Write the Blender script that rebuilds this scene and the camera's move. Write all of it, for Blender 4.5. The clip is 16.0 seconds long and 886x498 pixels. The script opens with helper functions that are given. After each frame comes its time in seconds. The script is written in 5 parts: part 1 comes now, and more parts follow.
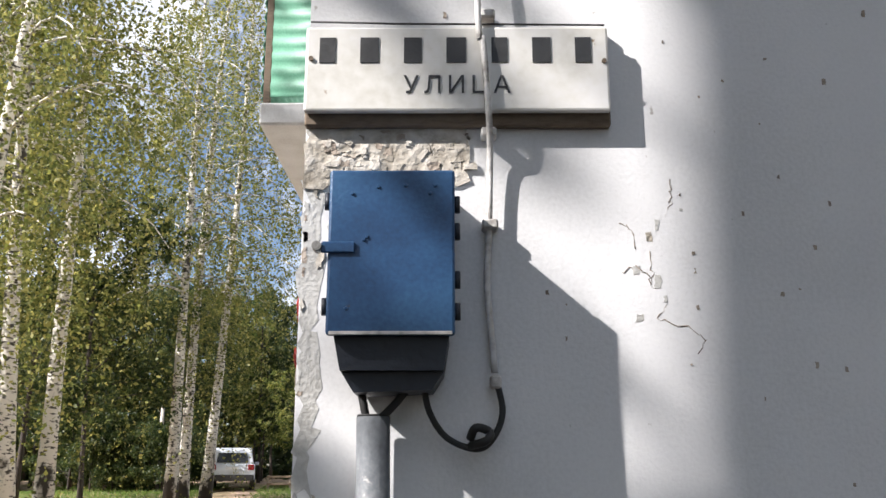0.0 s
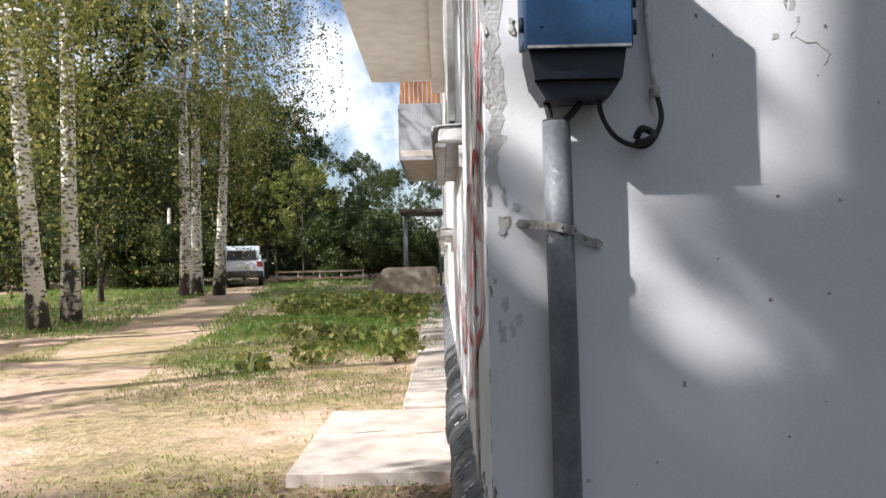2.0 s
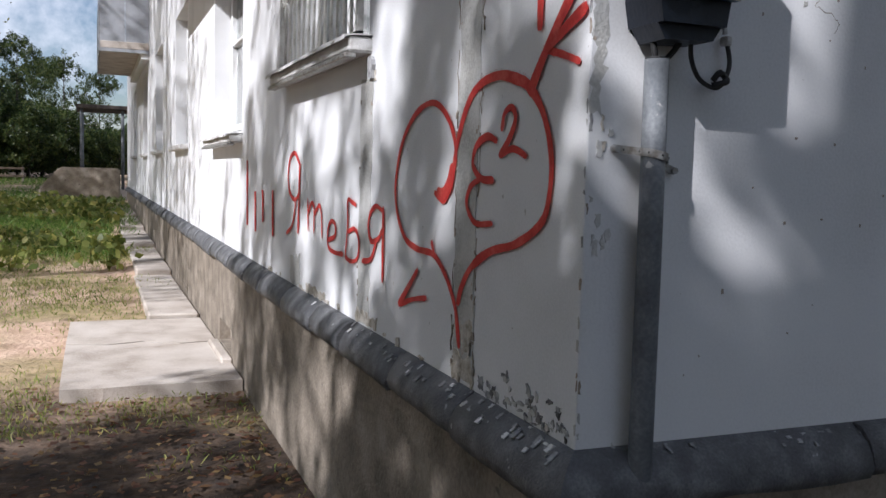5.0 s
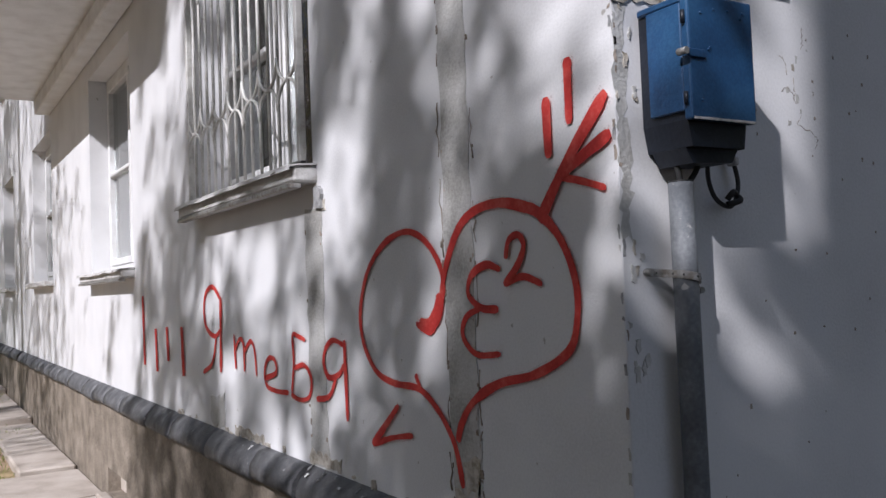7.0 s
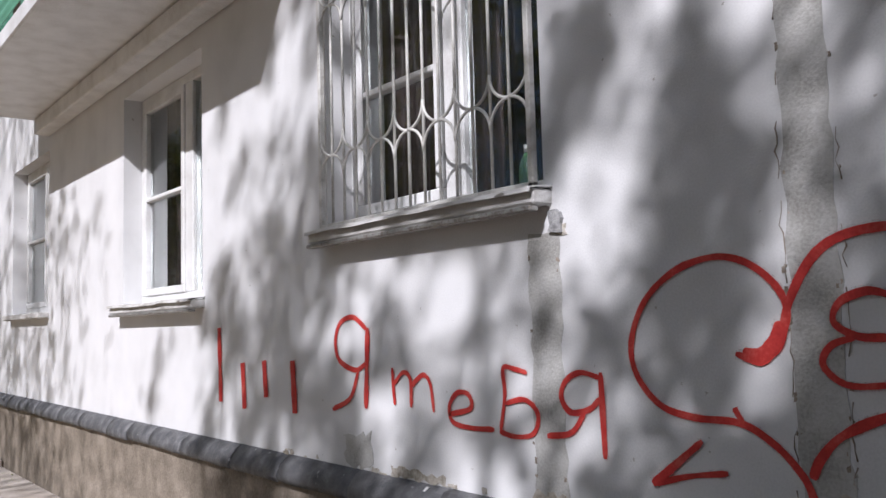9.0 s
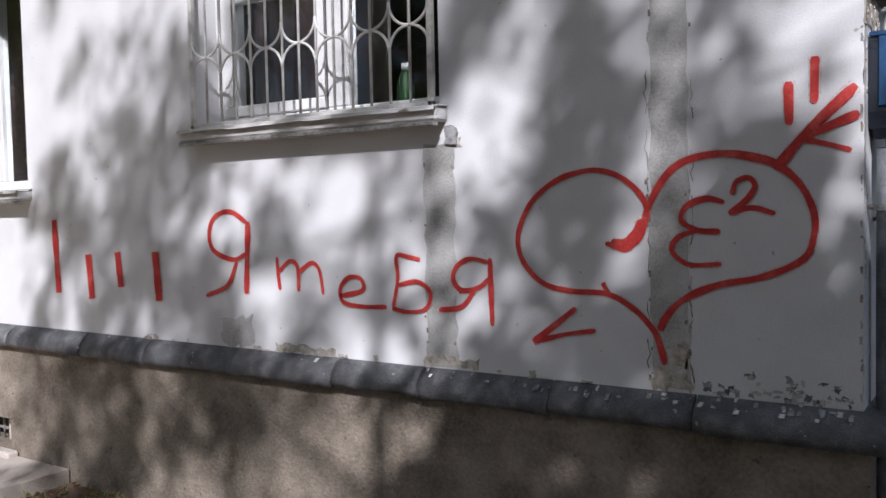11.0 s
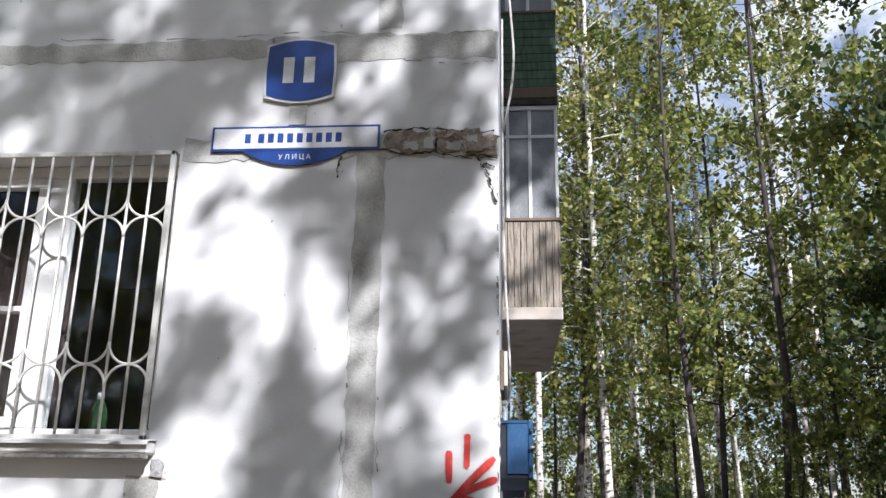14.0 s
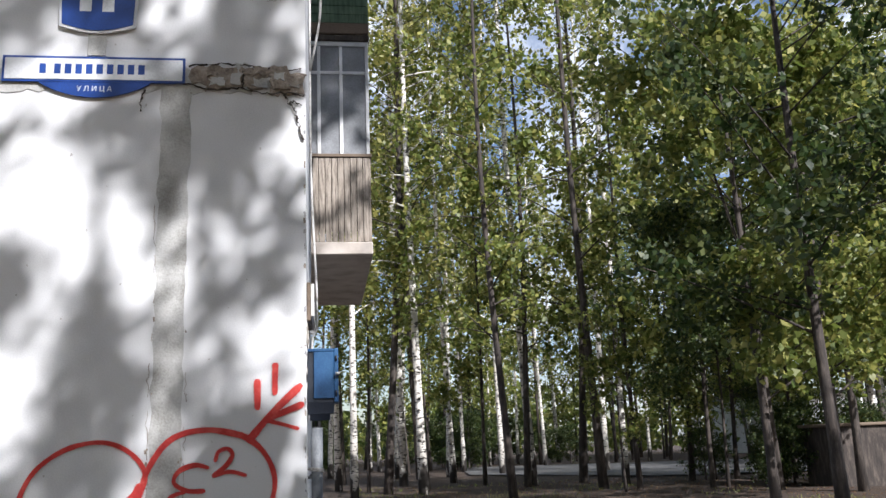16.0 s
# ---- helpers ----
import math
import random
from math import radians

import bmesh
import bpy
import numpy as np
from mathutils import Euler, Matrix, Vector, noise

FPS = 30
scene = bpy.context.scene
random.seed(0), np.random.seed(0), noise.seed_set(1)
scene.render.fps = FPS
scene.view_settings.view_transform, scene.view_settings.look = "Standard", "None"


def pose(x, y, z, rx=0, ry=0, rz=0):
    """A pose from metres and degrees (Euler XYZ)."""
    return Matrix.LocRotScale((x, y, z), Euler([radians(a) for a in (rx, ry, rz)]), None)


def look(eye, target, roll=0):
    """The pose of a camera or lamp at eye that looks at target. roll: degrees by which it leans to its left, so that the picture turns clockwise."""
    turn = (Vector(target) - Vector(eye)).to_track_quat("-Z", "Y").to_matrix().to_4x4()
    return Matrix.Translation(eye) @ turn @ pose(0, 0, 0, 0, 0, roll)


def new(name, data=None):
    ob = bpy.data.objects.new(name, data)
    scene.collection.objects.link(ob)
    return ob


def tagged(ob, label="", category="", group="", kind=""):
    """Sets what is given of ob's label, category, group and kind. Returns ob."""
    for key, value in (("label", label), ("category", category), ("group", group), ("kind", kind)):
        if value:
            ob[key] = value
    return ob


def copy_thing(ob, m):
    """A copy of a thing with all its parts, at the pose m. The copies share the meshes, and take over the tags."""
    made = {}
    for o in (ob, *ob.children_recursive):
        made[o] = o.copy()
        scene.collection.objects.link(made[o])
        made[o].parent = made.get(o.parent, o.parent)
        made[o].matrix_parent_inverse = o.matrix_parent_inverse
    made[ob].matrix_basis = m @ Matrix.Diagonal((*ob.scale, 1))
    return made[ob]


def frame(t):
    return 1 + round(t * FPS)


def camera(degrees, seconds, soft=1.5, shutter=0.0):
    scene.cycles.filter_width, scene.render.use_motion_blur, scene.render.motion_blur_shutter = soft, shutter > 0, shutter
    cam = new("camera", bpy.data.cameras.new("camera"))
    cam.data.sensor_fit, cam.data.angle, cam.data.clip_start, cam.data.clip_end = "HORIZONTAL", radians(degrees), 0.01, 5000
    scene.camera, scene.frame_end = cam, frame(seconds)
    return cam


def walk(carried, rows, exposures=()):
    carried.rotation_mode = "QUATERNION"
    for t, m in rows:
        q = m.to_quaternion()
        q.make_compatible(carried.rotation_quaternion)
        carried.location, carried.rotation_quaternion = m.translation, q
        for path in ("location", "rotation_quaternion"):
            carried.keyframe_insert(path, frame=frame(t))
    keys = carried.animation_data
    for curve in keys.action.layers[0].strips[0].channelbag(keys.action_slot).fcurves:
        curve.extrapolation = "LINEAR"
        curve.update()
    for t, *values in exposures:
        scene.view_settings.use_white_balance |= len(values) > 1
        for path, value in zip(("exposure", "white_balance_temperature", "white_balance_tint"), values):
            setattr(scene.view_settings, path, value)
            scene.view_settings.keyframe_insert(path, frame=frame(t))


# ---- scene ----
cam = camera(53.7, 16.0, soft=1.5)
PATH = [
    (0, look((0.228, -1.329, 1.534), (0.22, 0.611, 2.02), 0.0)),
    (0.5, look((0.168, -1.437, 1.458), (0.143, 0.537, 1.783), -0.8)),
    (1, look((0.088, -1.501, 1.433), (0.065, 0.485, 1.669), -1.8)),
    (1.5, look((0.022, -1.556, 1.383), (-0.005, 0.439, 1.52), -1.6)),
    (2, look((-0.083, -1.559, 1.362), (-0.078, 0.441, 1.398), -1.3)),
    (2.5, look((-0.238, -1.526, 1.347), (-0.158, 0.472, 1.304), 0.1)),
    (3, look((-0.34, -1.556, 1.357), (-0.184, 0.434, 1.231), 0.8)),
    (3.5, look((-0.367, -1.469, 1.349), (-0.131, 0.503, 1.116), 0.0)),
    (4, look((-0.568, -1.483, 1.333), (-0.174, 0.454, 1.028), 0.3)),
    (4.5, look((-0.766, -1.519, 1.37), (-0.187, 0.379, 1.118), 0.8)),
    (5, look((-0.898, -1.496, 1.369), (-0.156, 0.355, 1.202), 1.6)),
    (5.2, look((-0.932, -1.479, 1.365), (-0.137, 0.351, 1.232), 1.8)),
    (7.5, look((-1.257, -1.08, 1.428), (-0.199, 0.61, 1.579), -3.1)),
    (8, look((-1.38, -0.833, 1.426), (-0.325, 0.853, 1.636), -2.8)),
    (10.3, look((-2.632, -0.436, 1.413), (-1.11, 0.862, 1.432), -0.9)),
    (10.5, look((-2.652, -0.439, 1.422), (-1.096, 0.818, 1.412), -1.0)),
    (11, look((-2.823, -0.401, 1.458), (-1.163, 0.71, 1.362), -1.2)),
    (11.5, look((-3.009, -0.315, 1.409), (-1.252, 0.63, 1.276), -0.7)),
    (12, look((-3.15, -0.22, 1.408), (-1.32, 0.563, 1.208), -0.4)),
    (12.5, look((-3.314, -0.022, 1.409), (-1.41, 0.555, 1.197), 0.4)),
    (13, look((-3.375, -0.035, 1.445), (-1.439, 0.454, 1.558), 1.7)),
    (13.5, look((-3.504, -0.021, 1.524), (-1.575, 0.301, 1.939), 1.6)),
    (14, look((-3.687, -0.051, 1.556), (-1.781, 0.103, 2.141), 0.9)),
    (14.5, look((-3.746, -0.063, 1.561), (-1.85, -0.05, 2.195), -0.3)),
    (15, look((-3.793, -0.066, 1.559), (-1.895, -0.169, 2.181), -1.1)),
    (15.5, look((-3.839, -0.091, 1.54), (-1.927, -0.272, 2.099), -1.4)),
    (16, look((-3.865, -0.088, 1.51), (-1.932, -0.353, 1.947), -2.2)),
]
EXPOSURE = [
    (0.0, 1.1, 6350, 14), (1.0, 1.1, 6250, 15), (2.0, 0.95, 6150, 14), (3.5, 0.8, 5950, 13), (4.0, 0.95, 5850, 13), (4.5, 0.75, 5800, 13), (5.0, 0.36, 5850, 15), (8.0, 0.02, 5900, 18), (10.5, 0.0, 5850, 18),
    (11.0, 0.05, 5850, 18), (12.5, 0.75, 5850, 17), (14.5, 0.8, 5900, 14), (15.5, 0.88, 5900, 14), (16.0, 0.82, 5950, 14),
]
walk(cam, PATH, EXPOSURE)

# ---- sky and sun ----
LIGHT = Vector((1.84, 1.0, -1.58)).normalized()
world = bpy.data.worlds.new("sky")
scene.world = world
world.use_nodes = True
wn, wl = world.node_tree.nodes, world.node_tree.links
sky = wn.new("ShaderNodeTexSky")
sky.sky_type, sky.sun_disc = "NISHITA", False
sky.sun_elevation, sky.sun_rotation = radians(37), radians(241.5)
coord = wn.new("ShaderNodeTexCoord")
cloud = wn.new("ShaderNodeTexNoise")
cloud.inputs["Scale"].default_value = 4.5
cloud.inputs["Detail"].default_value = 7
cloud.inputs["Roughness"].default_value = 0.62
ramp = wn.new("ShaderNodeValToRGB")
ramp.color_ramp.elements[0].position, ramp.color_ramp.elements[1].position = 0.47, 0.62
mixc = wn.new("ShaderNodeMix")
mixc.data_type = "RGBA"
mixc.inputs[7].default_value = (10.5, 10.7, 11.0, 1)
wl.new(coord.outputs["Generated"], cloud.inputs["Vector"])
wl.new(cloud.outputs["Fac"], ramp.inputs["Fac"])
wl.new(ramp.outputs["Color"], mixc.inputs[0])
wl.new(sky.outputs["Color"], mixc.inputs[6])
wl.new(mixc.outputs[2], wn["Background"].inputs[0])
wn["Background"].inputs[1].default_value = 0.074
sun = new("sun", bpy.data.lights.new("sun", "SUN"))
sun.data.energy, sun.data.angle, sun.data.color = 5.0, radians(0.6), (1.0, 0.96, 0.90)
sun.matrix_world = look(-LIGHT * 60, (0, 0, 0))


# ---- materials ----
def material(name, base, dark=None, light=None, scale=8.0, fine=90.0, rough=0.85, metal=0.0, bump=0.15, stretch=(1, 1, 1), amount=0.6, spots=0.0, spot_colour=(0.1, 0.09, 0.08)):
    """A surface with a coarse and a fine variation, grain relief, and optional sparse spots."""
    m = bpy.data.materials.new(name)
    m.use_nodes = True
    n, l = m.node_tree.nodes, m.node_tree.links
    b = n["Principled BSDF"]
    dark = dark or [c * 0.72 for c in base]
    light = light or [min(1, c * 1.12) for c in base]
    tc, mp = n.new("ShaderNodeTexCoord"), n.new("ShaderNodeMapping")
    mp.inputs["Scale"].default_value = stretch
    l.new(tc.outputs["Object"], mp.inputs["Vector"])
    coarse, grain = n.new("ShaderNodeTexNoise"), n.new("ShaderNodeTexNoise")
    for t, s, d in ((coarse, scale, 5), (grain, fine, 3)):
        t.inputs["Scale"].default_value = s
        t.inputs["Detail"].default_value = d
        l.new(mp.outputs["Vector"], t.inputs["Vector"])
    r = n.new("ShaderNodeValToRGB")
    e = r.color_ramp.elements
    e[0].position, e[1].position = 0.5 - 0.28 * amount, 0.5 + 0.28 * amount
    e[0].color, e[1].color = (*dark, 1), (*light, 1)
    mid = e.new(0.5)
    mid.color = (*base, 1)
    add = n.new("ShaderNodeMix")
    add.inputs[0].default_value = 0.32
    l.new(coarse.outputs["Fac"], add.inputs[2])
    l.new(grain.outputs["Fac"], add.inputs[3])
    l.new(add.outputs[0], r.inputs["Fac"])
    colour = r.outputs["Color"]
    if spots > 0:
        sp, sr, sm = n.new("ShaderNodeTexNoise"), n.new("ShaderNodeValToRGB"), n.new("ShaderNodeMix")
        sp.inputs["Scale"].default_value = 26
        sp.inputs["Detail"].default_value = 4
        l.new(mp.outputs["Vector"], sp.inputs["Vector"])
        sr.color_ramp.elements[0].position, sr.color_ramp.elements[1].position = 0.76 - 0.2 * spots, 0.79 - 0.2 * spots
        l.new(sp.outputs["Fac"], sr.inputs["Fac"])
        sm.data_type = "RGBA"
        sm.inputs[7].default_value = (*spot_colour, 1)
        l.new(sr.outputs["Color"], sm.inputs[0])
        l.new(colour, sm.inputs[6])
        colour = sm.outputs[2]
    l.new(colour, b.inputs["Base Color"])
    b.inputs["Roughness"].default_value, b.inputs["Metallic"].default_value = rough, metal
    if bump:
        bp = n.new("ShaderNodeBump")
        bp.inputs["Strength"].default_value = bump
        bp.inputs["Distance"].default_value = 0.02
        l.new(add.outputs[0], bp.inputs["Height"])
        l.new(bp.outputs["Normal"], b.inputs["Normal"])
    return m


def leaf_material(name, a, b_, c):
    m = bpy.data.materials.new(name)
    m.use_nodes = True
    n, l = m.node_tree.nodes, m.node_tree.links
    geo, r = n.new("ShaderNodeNewGeometry"), n.new("ShaderNodeValToRGB")
    r.color_ramp.elements[0].color, r.color_ramp.elements[1].color = (*a, 1), (*c, 1)
    r.color_ramp.elements.new(0.55).color = (*b_, 1)
    l.new(geo.outputs["Random Per Island"], r.inputs["Fac"])
    p, tr, mx = n["Principled BSDF"], n.new("ShaderNodeBsdfTranslucent"), n.new("ShaderNodeMixShader")
    p.inputs["Roughness"].default_value = 0.5
    l.new(r.outputs["Color"], p.inputs["Base Color"])
    l.new(r.outputs["Color"], tr.inputs["Color"])
    mx.inputs[0].default_value = 0.5
    l.new(p.outputs[0], mx.inputs[1])
    l.new(tr.outputs[0], mx.inputs[2])
    l.new(mx.outputs[0], n["Material Output"].inputs["Surface"])
    return m


def bark_material(name):
    """White birch bark: dark lens-shaped scars, lying across, and black cracked patches."""
    m = bpy.data.materials.new(name)
    m.use_nodes = True
    n, l = m.node_tree.nodes, m.node_tree.links
    tc = n.new("ShaderNodeTexCoord")
    out = None
    colour = None
    for scale, stretch, lo, hi in ((7.0, (1, 1, 2.6), 0.54, 0.60), (3.0, (1, 1, 0.55), 0.60, 0.66)):
        mp, t, r = n.new("ShaderNodeMapping"), n.new("ShaderNodeTexNoise"), n.new("ShaderNodeValToRGB")
        mp.inputs["Scale"].default_value = stretch
        l.new(tc.outputs["Object"], mp.inputs["Vector"])
        t.inputs["Scale"].default_value, t.inputs["Detail"].default_value = scale, 5
        l.new(mp.outputs["Vector"], t.inputs["Vector"])
        r.color_ramp.elements[0].position, r.color_ramp.elements[1].position = lo, hi
        l.new(t.outputs["Fac"], r.inputs["Fac"])
        mx = n.new("ShaderNodeMix")
        mx.data_type = "RGBA"
        l.new(r.outputs["Color"], mx.inputs[0])
        if colour is None:
            mx.inputs[6].default_value = (0.66, 0.62, 0.55, 1)
        else:
            l.new(colour, mx.inputs[6])
        mx.inputs[7].default_value = (0.055, 0.048, 0.04, 1)
        colour, out = mx.outputs[2], t
    # old bark at the foot of the trunk is black and cracked
    sep, foot, edge, mx = n.new("ShaderNodeSeparateXYZ"), n.new("ShaderNodeMath"), n.new("ShaderNodeValToRGB"), n.new("ShaderNodeMix")
    l.new(tc.outputs["Object"], sep.inputs[0])
    foot.operation = "MULTIPLY_ADD"
    foot.inputs[1].default_value = -0.16
    l.new(sep.outputs["Z"], foot.inputs[0])
    l.new(out.outputs["Fac"], foot.inputs[2])
    edge.color_ramp.elements[0].position, edge.color_ramp.elements[1].position = 0.32, 0.40
    l.new(foot.outputs[0], edge.inputs["Fac"])
    mx.data_type = "RGBA"
    l.new(edge.outputs["Color"], mx.inputs[0])
    l.new(colour, mx.inputs[6])
    mx.inputs[7].default_value = (0.045, 0.038, 0.032, 1)
    colour = mx.outputs[2]
    b = n["Principled BSDF"]
    l.new(colour, b.inputs["Base Color"])
    b.inputs["Roughness"].default_value = 0.8
    bp = n.new("ShaderNodeBump")
    bp.inputs["Strength"].default_value = 0.4
    l.new(out.outputs["Fac"], bp.inputs["Height"])
    l.new(bp.outputs["Normal"], b.inputs["Normal"])
    return m


def glass_material(name):
    m = bpy.data.materials.new(name)
    m.use_nodes = True
    b = m.node_tree.nodes["Principled BSDF"]
    b.inputs["Base Color"].default_value = (0.9, 0.95, 0.95, 1)
    b.inputs["Roughness"].default_value = 0.02
    b.inputs["Transmission Weight"].default_value = 1.0
    b.inputs["IOR"].default_value = 1.45
    return m


def speckle_material(name, colour):
    """Scattered fine droplets of paint with the wall bare between them."""
    m = bpy.data.materials.new(name)
    m.use_nodes = True
    n, l = m.node_tree.nodes, m.node_tree.links
    tc, t, r = n.new("ShaderNodeTexCoord"), n.new("ShaderNodeTexNoise"), n.new("ShaderNodeValToRGB")
    t.inputs["Scale"].default_value, t.inputs["Detail"].default_value = 420, 2
    l.new(tc.outputs["Object"], t.inputs["Vector"])
    r.color_ramp.elements[0].position, r.color_ramp.elements[1].position = 0.50, 0.66
    r.color_ramp.elements[0].color, r.color_ramp.elements[1].color = (0, 0, 0, 1), (0.4, 0.4, 0.4, 1)
    l.new(t.outputs["Fac"], r.inputs["Fac"])
    p = n["Principled BSDF"]
    p.inputs["Base Color"].default_value = (*colour, 1)
    p.inputs["Roughness"].default_value = 0.8
    l.new(r.outputs["Color"], p.inputs["Alpha"])
    return m


def ground_material():
    """Trodden sandy soil, with grass and shade-darkened leaf mould in broad drifts."""
    m = bpy.data.materials.new("soil")
    m.use_nodes = True
    n, l = m.node_tree.nodes, m.node_tree.links
    tc = n.new("ShaderNodeTexCoord")

    def noise_node(scale, detail=6):
        t = n.new("ShaderNodeTexNoise")
        t.inputs["Scale"].default_value, t.inputs["Detail"].default_value = scale, detail
        l.new(tc.outputs["Object"], t.inputs["Vector"])
        return t

    def ramp_node(src, lo, hi, a, b_):
        r = n.new("ShaderNodeValToRGB")
        r.color_ramp.elements[0].position, r.color_ramp.elements[1].position = lo, hi
        r.color_ramp.elements[0].color, r.color_ramp.elements[1].color = (*a, 1), (*b_, 1)
        l.new(src, r.inputs["Fac"])
        return r.outputs["Color"]

    soil = ramp_node(noise_node(5.0).outputs["Fac"], 0.3, 0.7, (0.41, 0.275, 0.19), (0.60, 0.435, 0.32))
    turf = ramp_node(noise_node(9.0).outputs["Fac"], 0.3, 0.7, (0.22, 0.175, 0.08), (0.42, 0.32, 0.18))
    # leaf mould, its brown darkened further to carry the shade of the trees
    mould_in_shade = ramp_node(noise_node(14.0).outputs["Fac"], 0.3, 0.7, (0.014, 0.009, 0.006), (0.075, 0.046, 0.026))
    sep = n.new("ShaderNodeSeparateXYZ")
    l.new(tc.outputs["Object"], sep.inputs[0])
    where = ramp_node(noise_node(0.55, 5).outputs["Fac"], 0.44, 0.56, (0, 0, 0), (1, 1, 1))
    a = n.new("ShaderNodeMix")
    a.data_type = "RGBA"
    l.new(where, a.inputs[0])
    l.new(soil, a.inputs[6])
    l.new(turf, a.inputs[7])
    # leaf mould, shade in its colour, lies under the trees south of the house and round its corner
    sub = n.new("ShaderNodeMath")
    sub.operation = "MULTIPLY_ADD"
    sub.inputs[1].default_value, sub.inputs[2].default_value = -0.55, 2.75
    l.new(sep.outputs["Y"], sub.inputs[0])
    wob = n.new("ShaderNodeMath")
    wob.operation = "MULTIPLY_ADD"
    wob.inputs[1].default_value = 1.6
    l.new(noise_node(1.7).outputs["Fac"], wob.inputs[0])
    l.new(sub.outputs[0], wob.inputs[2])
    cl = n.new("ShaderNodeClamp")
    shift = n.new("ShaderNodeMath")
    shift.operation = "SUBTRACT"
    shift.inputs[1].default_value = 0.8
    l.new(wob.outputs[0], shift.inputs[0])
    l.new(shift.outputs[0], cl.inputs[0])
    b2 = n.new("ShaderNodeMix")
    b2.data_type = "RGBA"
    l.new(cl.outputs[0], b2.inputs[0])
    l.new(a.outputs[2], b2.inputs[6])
    l.new(mould_in_shade, b2.inputs[7])
    p = n["Principled BSDF"]
    p.inputs["Roughness"].default_value = 0.95
    l.new(b2.outputs[2], p.inputs["Base Color"])
    bp = n.new("ShaderNodeBump")
    bp.inputs["Strength"].default_value, bp.inputs["Distance"].default_value = 0.6, 0.05
    l.new(noise_node(22.0, 8).outputs["Fac"], bp.inputs["Height"])
    l.new(bp.outputs["Normal"], p.inputs["Normal"])
    return m


PLASTER = material("white_painted_plaster", (0.70, 0.70, 0.70), (0.56, 0.56, 0.555), (0.77, 0.77, 0.765), scale=2.4, fine=150, bump=0.12, amount=0.9, spots=0.22, spot_colour=(0.42, 0.40, 0.37))
ROUGH = material("weathered_render", (0.47, 0.43, 0.365), (0.19, 0.16, 0.115), (0.66, 0.635, 0.59), scale=26, fine=80, bump=0.7, amount=0.75)
MORTAR = material("grey_joint_mortar", (0.47, 0.465, 0.44), (0.31, 0.30, 0.275), (0.58, 0.575, 0.555), scale=7, fine=120, bump=0.4, spots=0.22, spot_colour=(0.3, 0.28, 0.25))
STONE_GREY = material("worn_grey_plaster", (0.30, 0.30, 0.30), (0.16, 0.16, 0.16), (0.46, 0.46, 0.455), scale=30, fine=140, bump=0.4)
BROKEN = material("broken_brown_mortar", (0.30, 0.25, 0.20), (0.14, 0.11, 0.09), (0.46, 0.40, 0.34), scale=16, fine=80, bump=1.0)
PLINTH = material("plinth_render", (0.215, 0.18, 0.14), (0.08, 0.066, 0.05), (0.35, 0.30, 0.245), scale=5.5, fine=70, bump=0.8, amount=0.8, spots=0.3, spot_colour=(0.12, 0.105, 0.085))
LEDGE = material("dark_grey_cement", (0.105, 0.106, 0.11), (0.05, 0.051, 0.054), (0.22, 0.22, 0.222), scale=14, fine=150, rough=0.6, bump=0.5, amount=0.8, spots=0.3, spot_colour=(0.34, 0.34, 0.34))
CONCRETE = material("concrete", (0.46, 0.405, 0.35), (0.29, 0.245, 0.20), (0.55, 0.50, 0.445), scale=3.5, fine=120, bump=0.35, spots=0.2, spot_colour=(0.25, 0.22, 0.19))
BLUE = material("blue_enamel", (0.017, 0.068, 0.165), (0.010, 0.042, 0.11), (0.03, 0.10, 0.21), scale=9, fine=150, rough=0.42, bump=0.12, spots=0.15, spot_colour=(0.06, 0.05, 0.045))
DARK_BLUE = material("dark_blue_steel", (0.007, 0.011, 0.02), scale=20, rough=0.5, bump=0.2)
PIPE = material("grey_painted_pipe", (0.125, 0.135, 0.145), (0.075, 0.08, 0.088), (0.21, 0.22, 0.225), scale=9, fine=120, rough=0.55, bump=0.12, spots=0.2, spot_colour=(0.36, 0.35, 0.33))
STEEL = material("galvanised_steel", (0.34, 0.33, 0.31), (0.16, 0.13, 0.10), (0.45, 0.45, 0.44), scale=40, rough=0.5, metal=0.5, bump=0.2)
BLACK = material("black_rubber", (0.02, 0.02, 0.02), scale=30, rough=0.6)
CABLE = material("white_cable_paint", (0.55, 0.53, 0.50), (0.22, 0.2, 0.18), (0.68, 0.67, 0.65), scale=24, rough=0.6, bump=0.3)
SIGN = material("white_enamel_sign", (0.66, 0.645, 0.60), (0.54, 0.52, 0.46), (0.72, 0.71, 0.69), scale=7, fine=60, rough=0.4, bump=0.05, spots=0.1, spot_colour=(0.3, 0.22, 0.14))
INK = material("black_sign_paint", (0.03, 0.03, 0.03), scale=30, rough=0.5)
WOODEDGE = material("aged_wood_edge", (0.16, 0.12, 0.085), scale=30, stretch=(1, 1, 4))
RED = material("red_spray_paint", (0.56, 0.04, 0.032), (0.42, 0.022, 0.02), (0.66, 0.11, 0.085), scale=14, fine=120, rough=0.7, bump=0.1)
WHITE = material("white_frame_paint", (0.70, 0.70, 0.69), (0.58, 0.57, 0.55), (0.78, 0.78, 0.77), scale=6, rough=0.45, bump=0.06)
SILL = material("peeling_sill_paint", (0.60, 0.59, 0.57), (0.30, 0.28, 0.25), (0.74, 0.735, 0.72), scale=16, fine=60, stretch=(1, 0.25, 1), bump=0.6, amount=0.8, spots=0.4, spot_colour=(0.17, 0.15, 0.13))
GRILLE = material("cream_grille_paint", (0.60, 0.59, 0.55), (0.42, 0.40, 0.36), (0.68, 0.67, 0.64), scale=20, rough=0.5, bump=0.1)
GLASS = glass_material("window_glass")
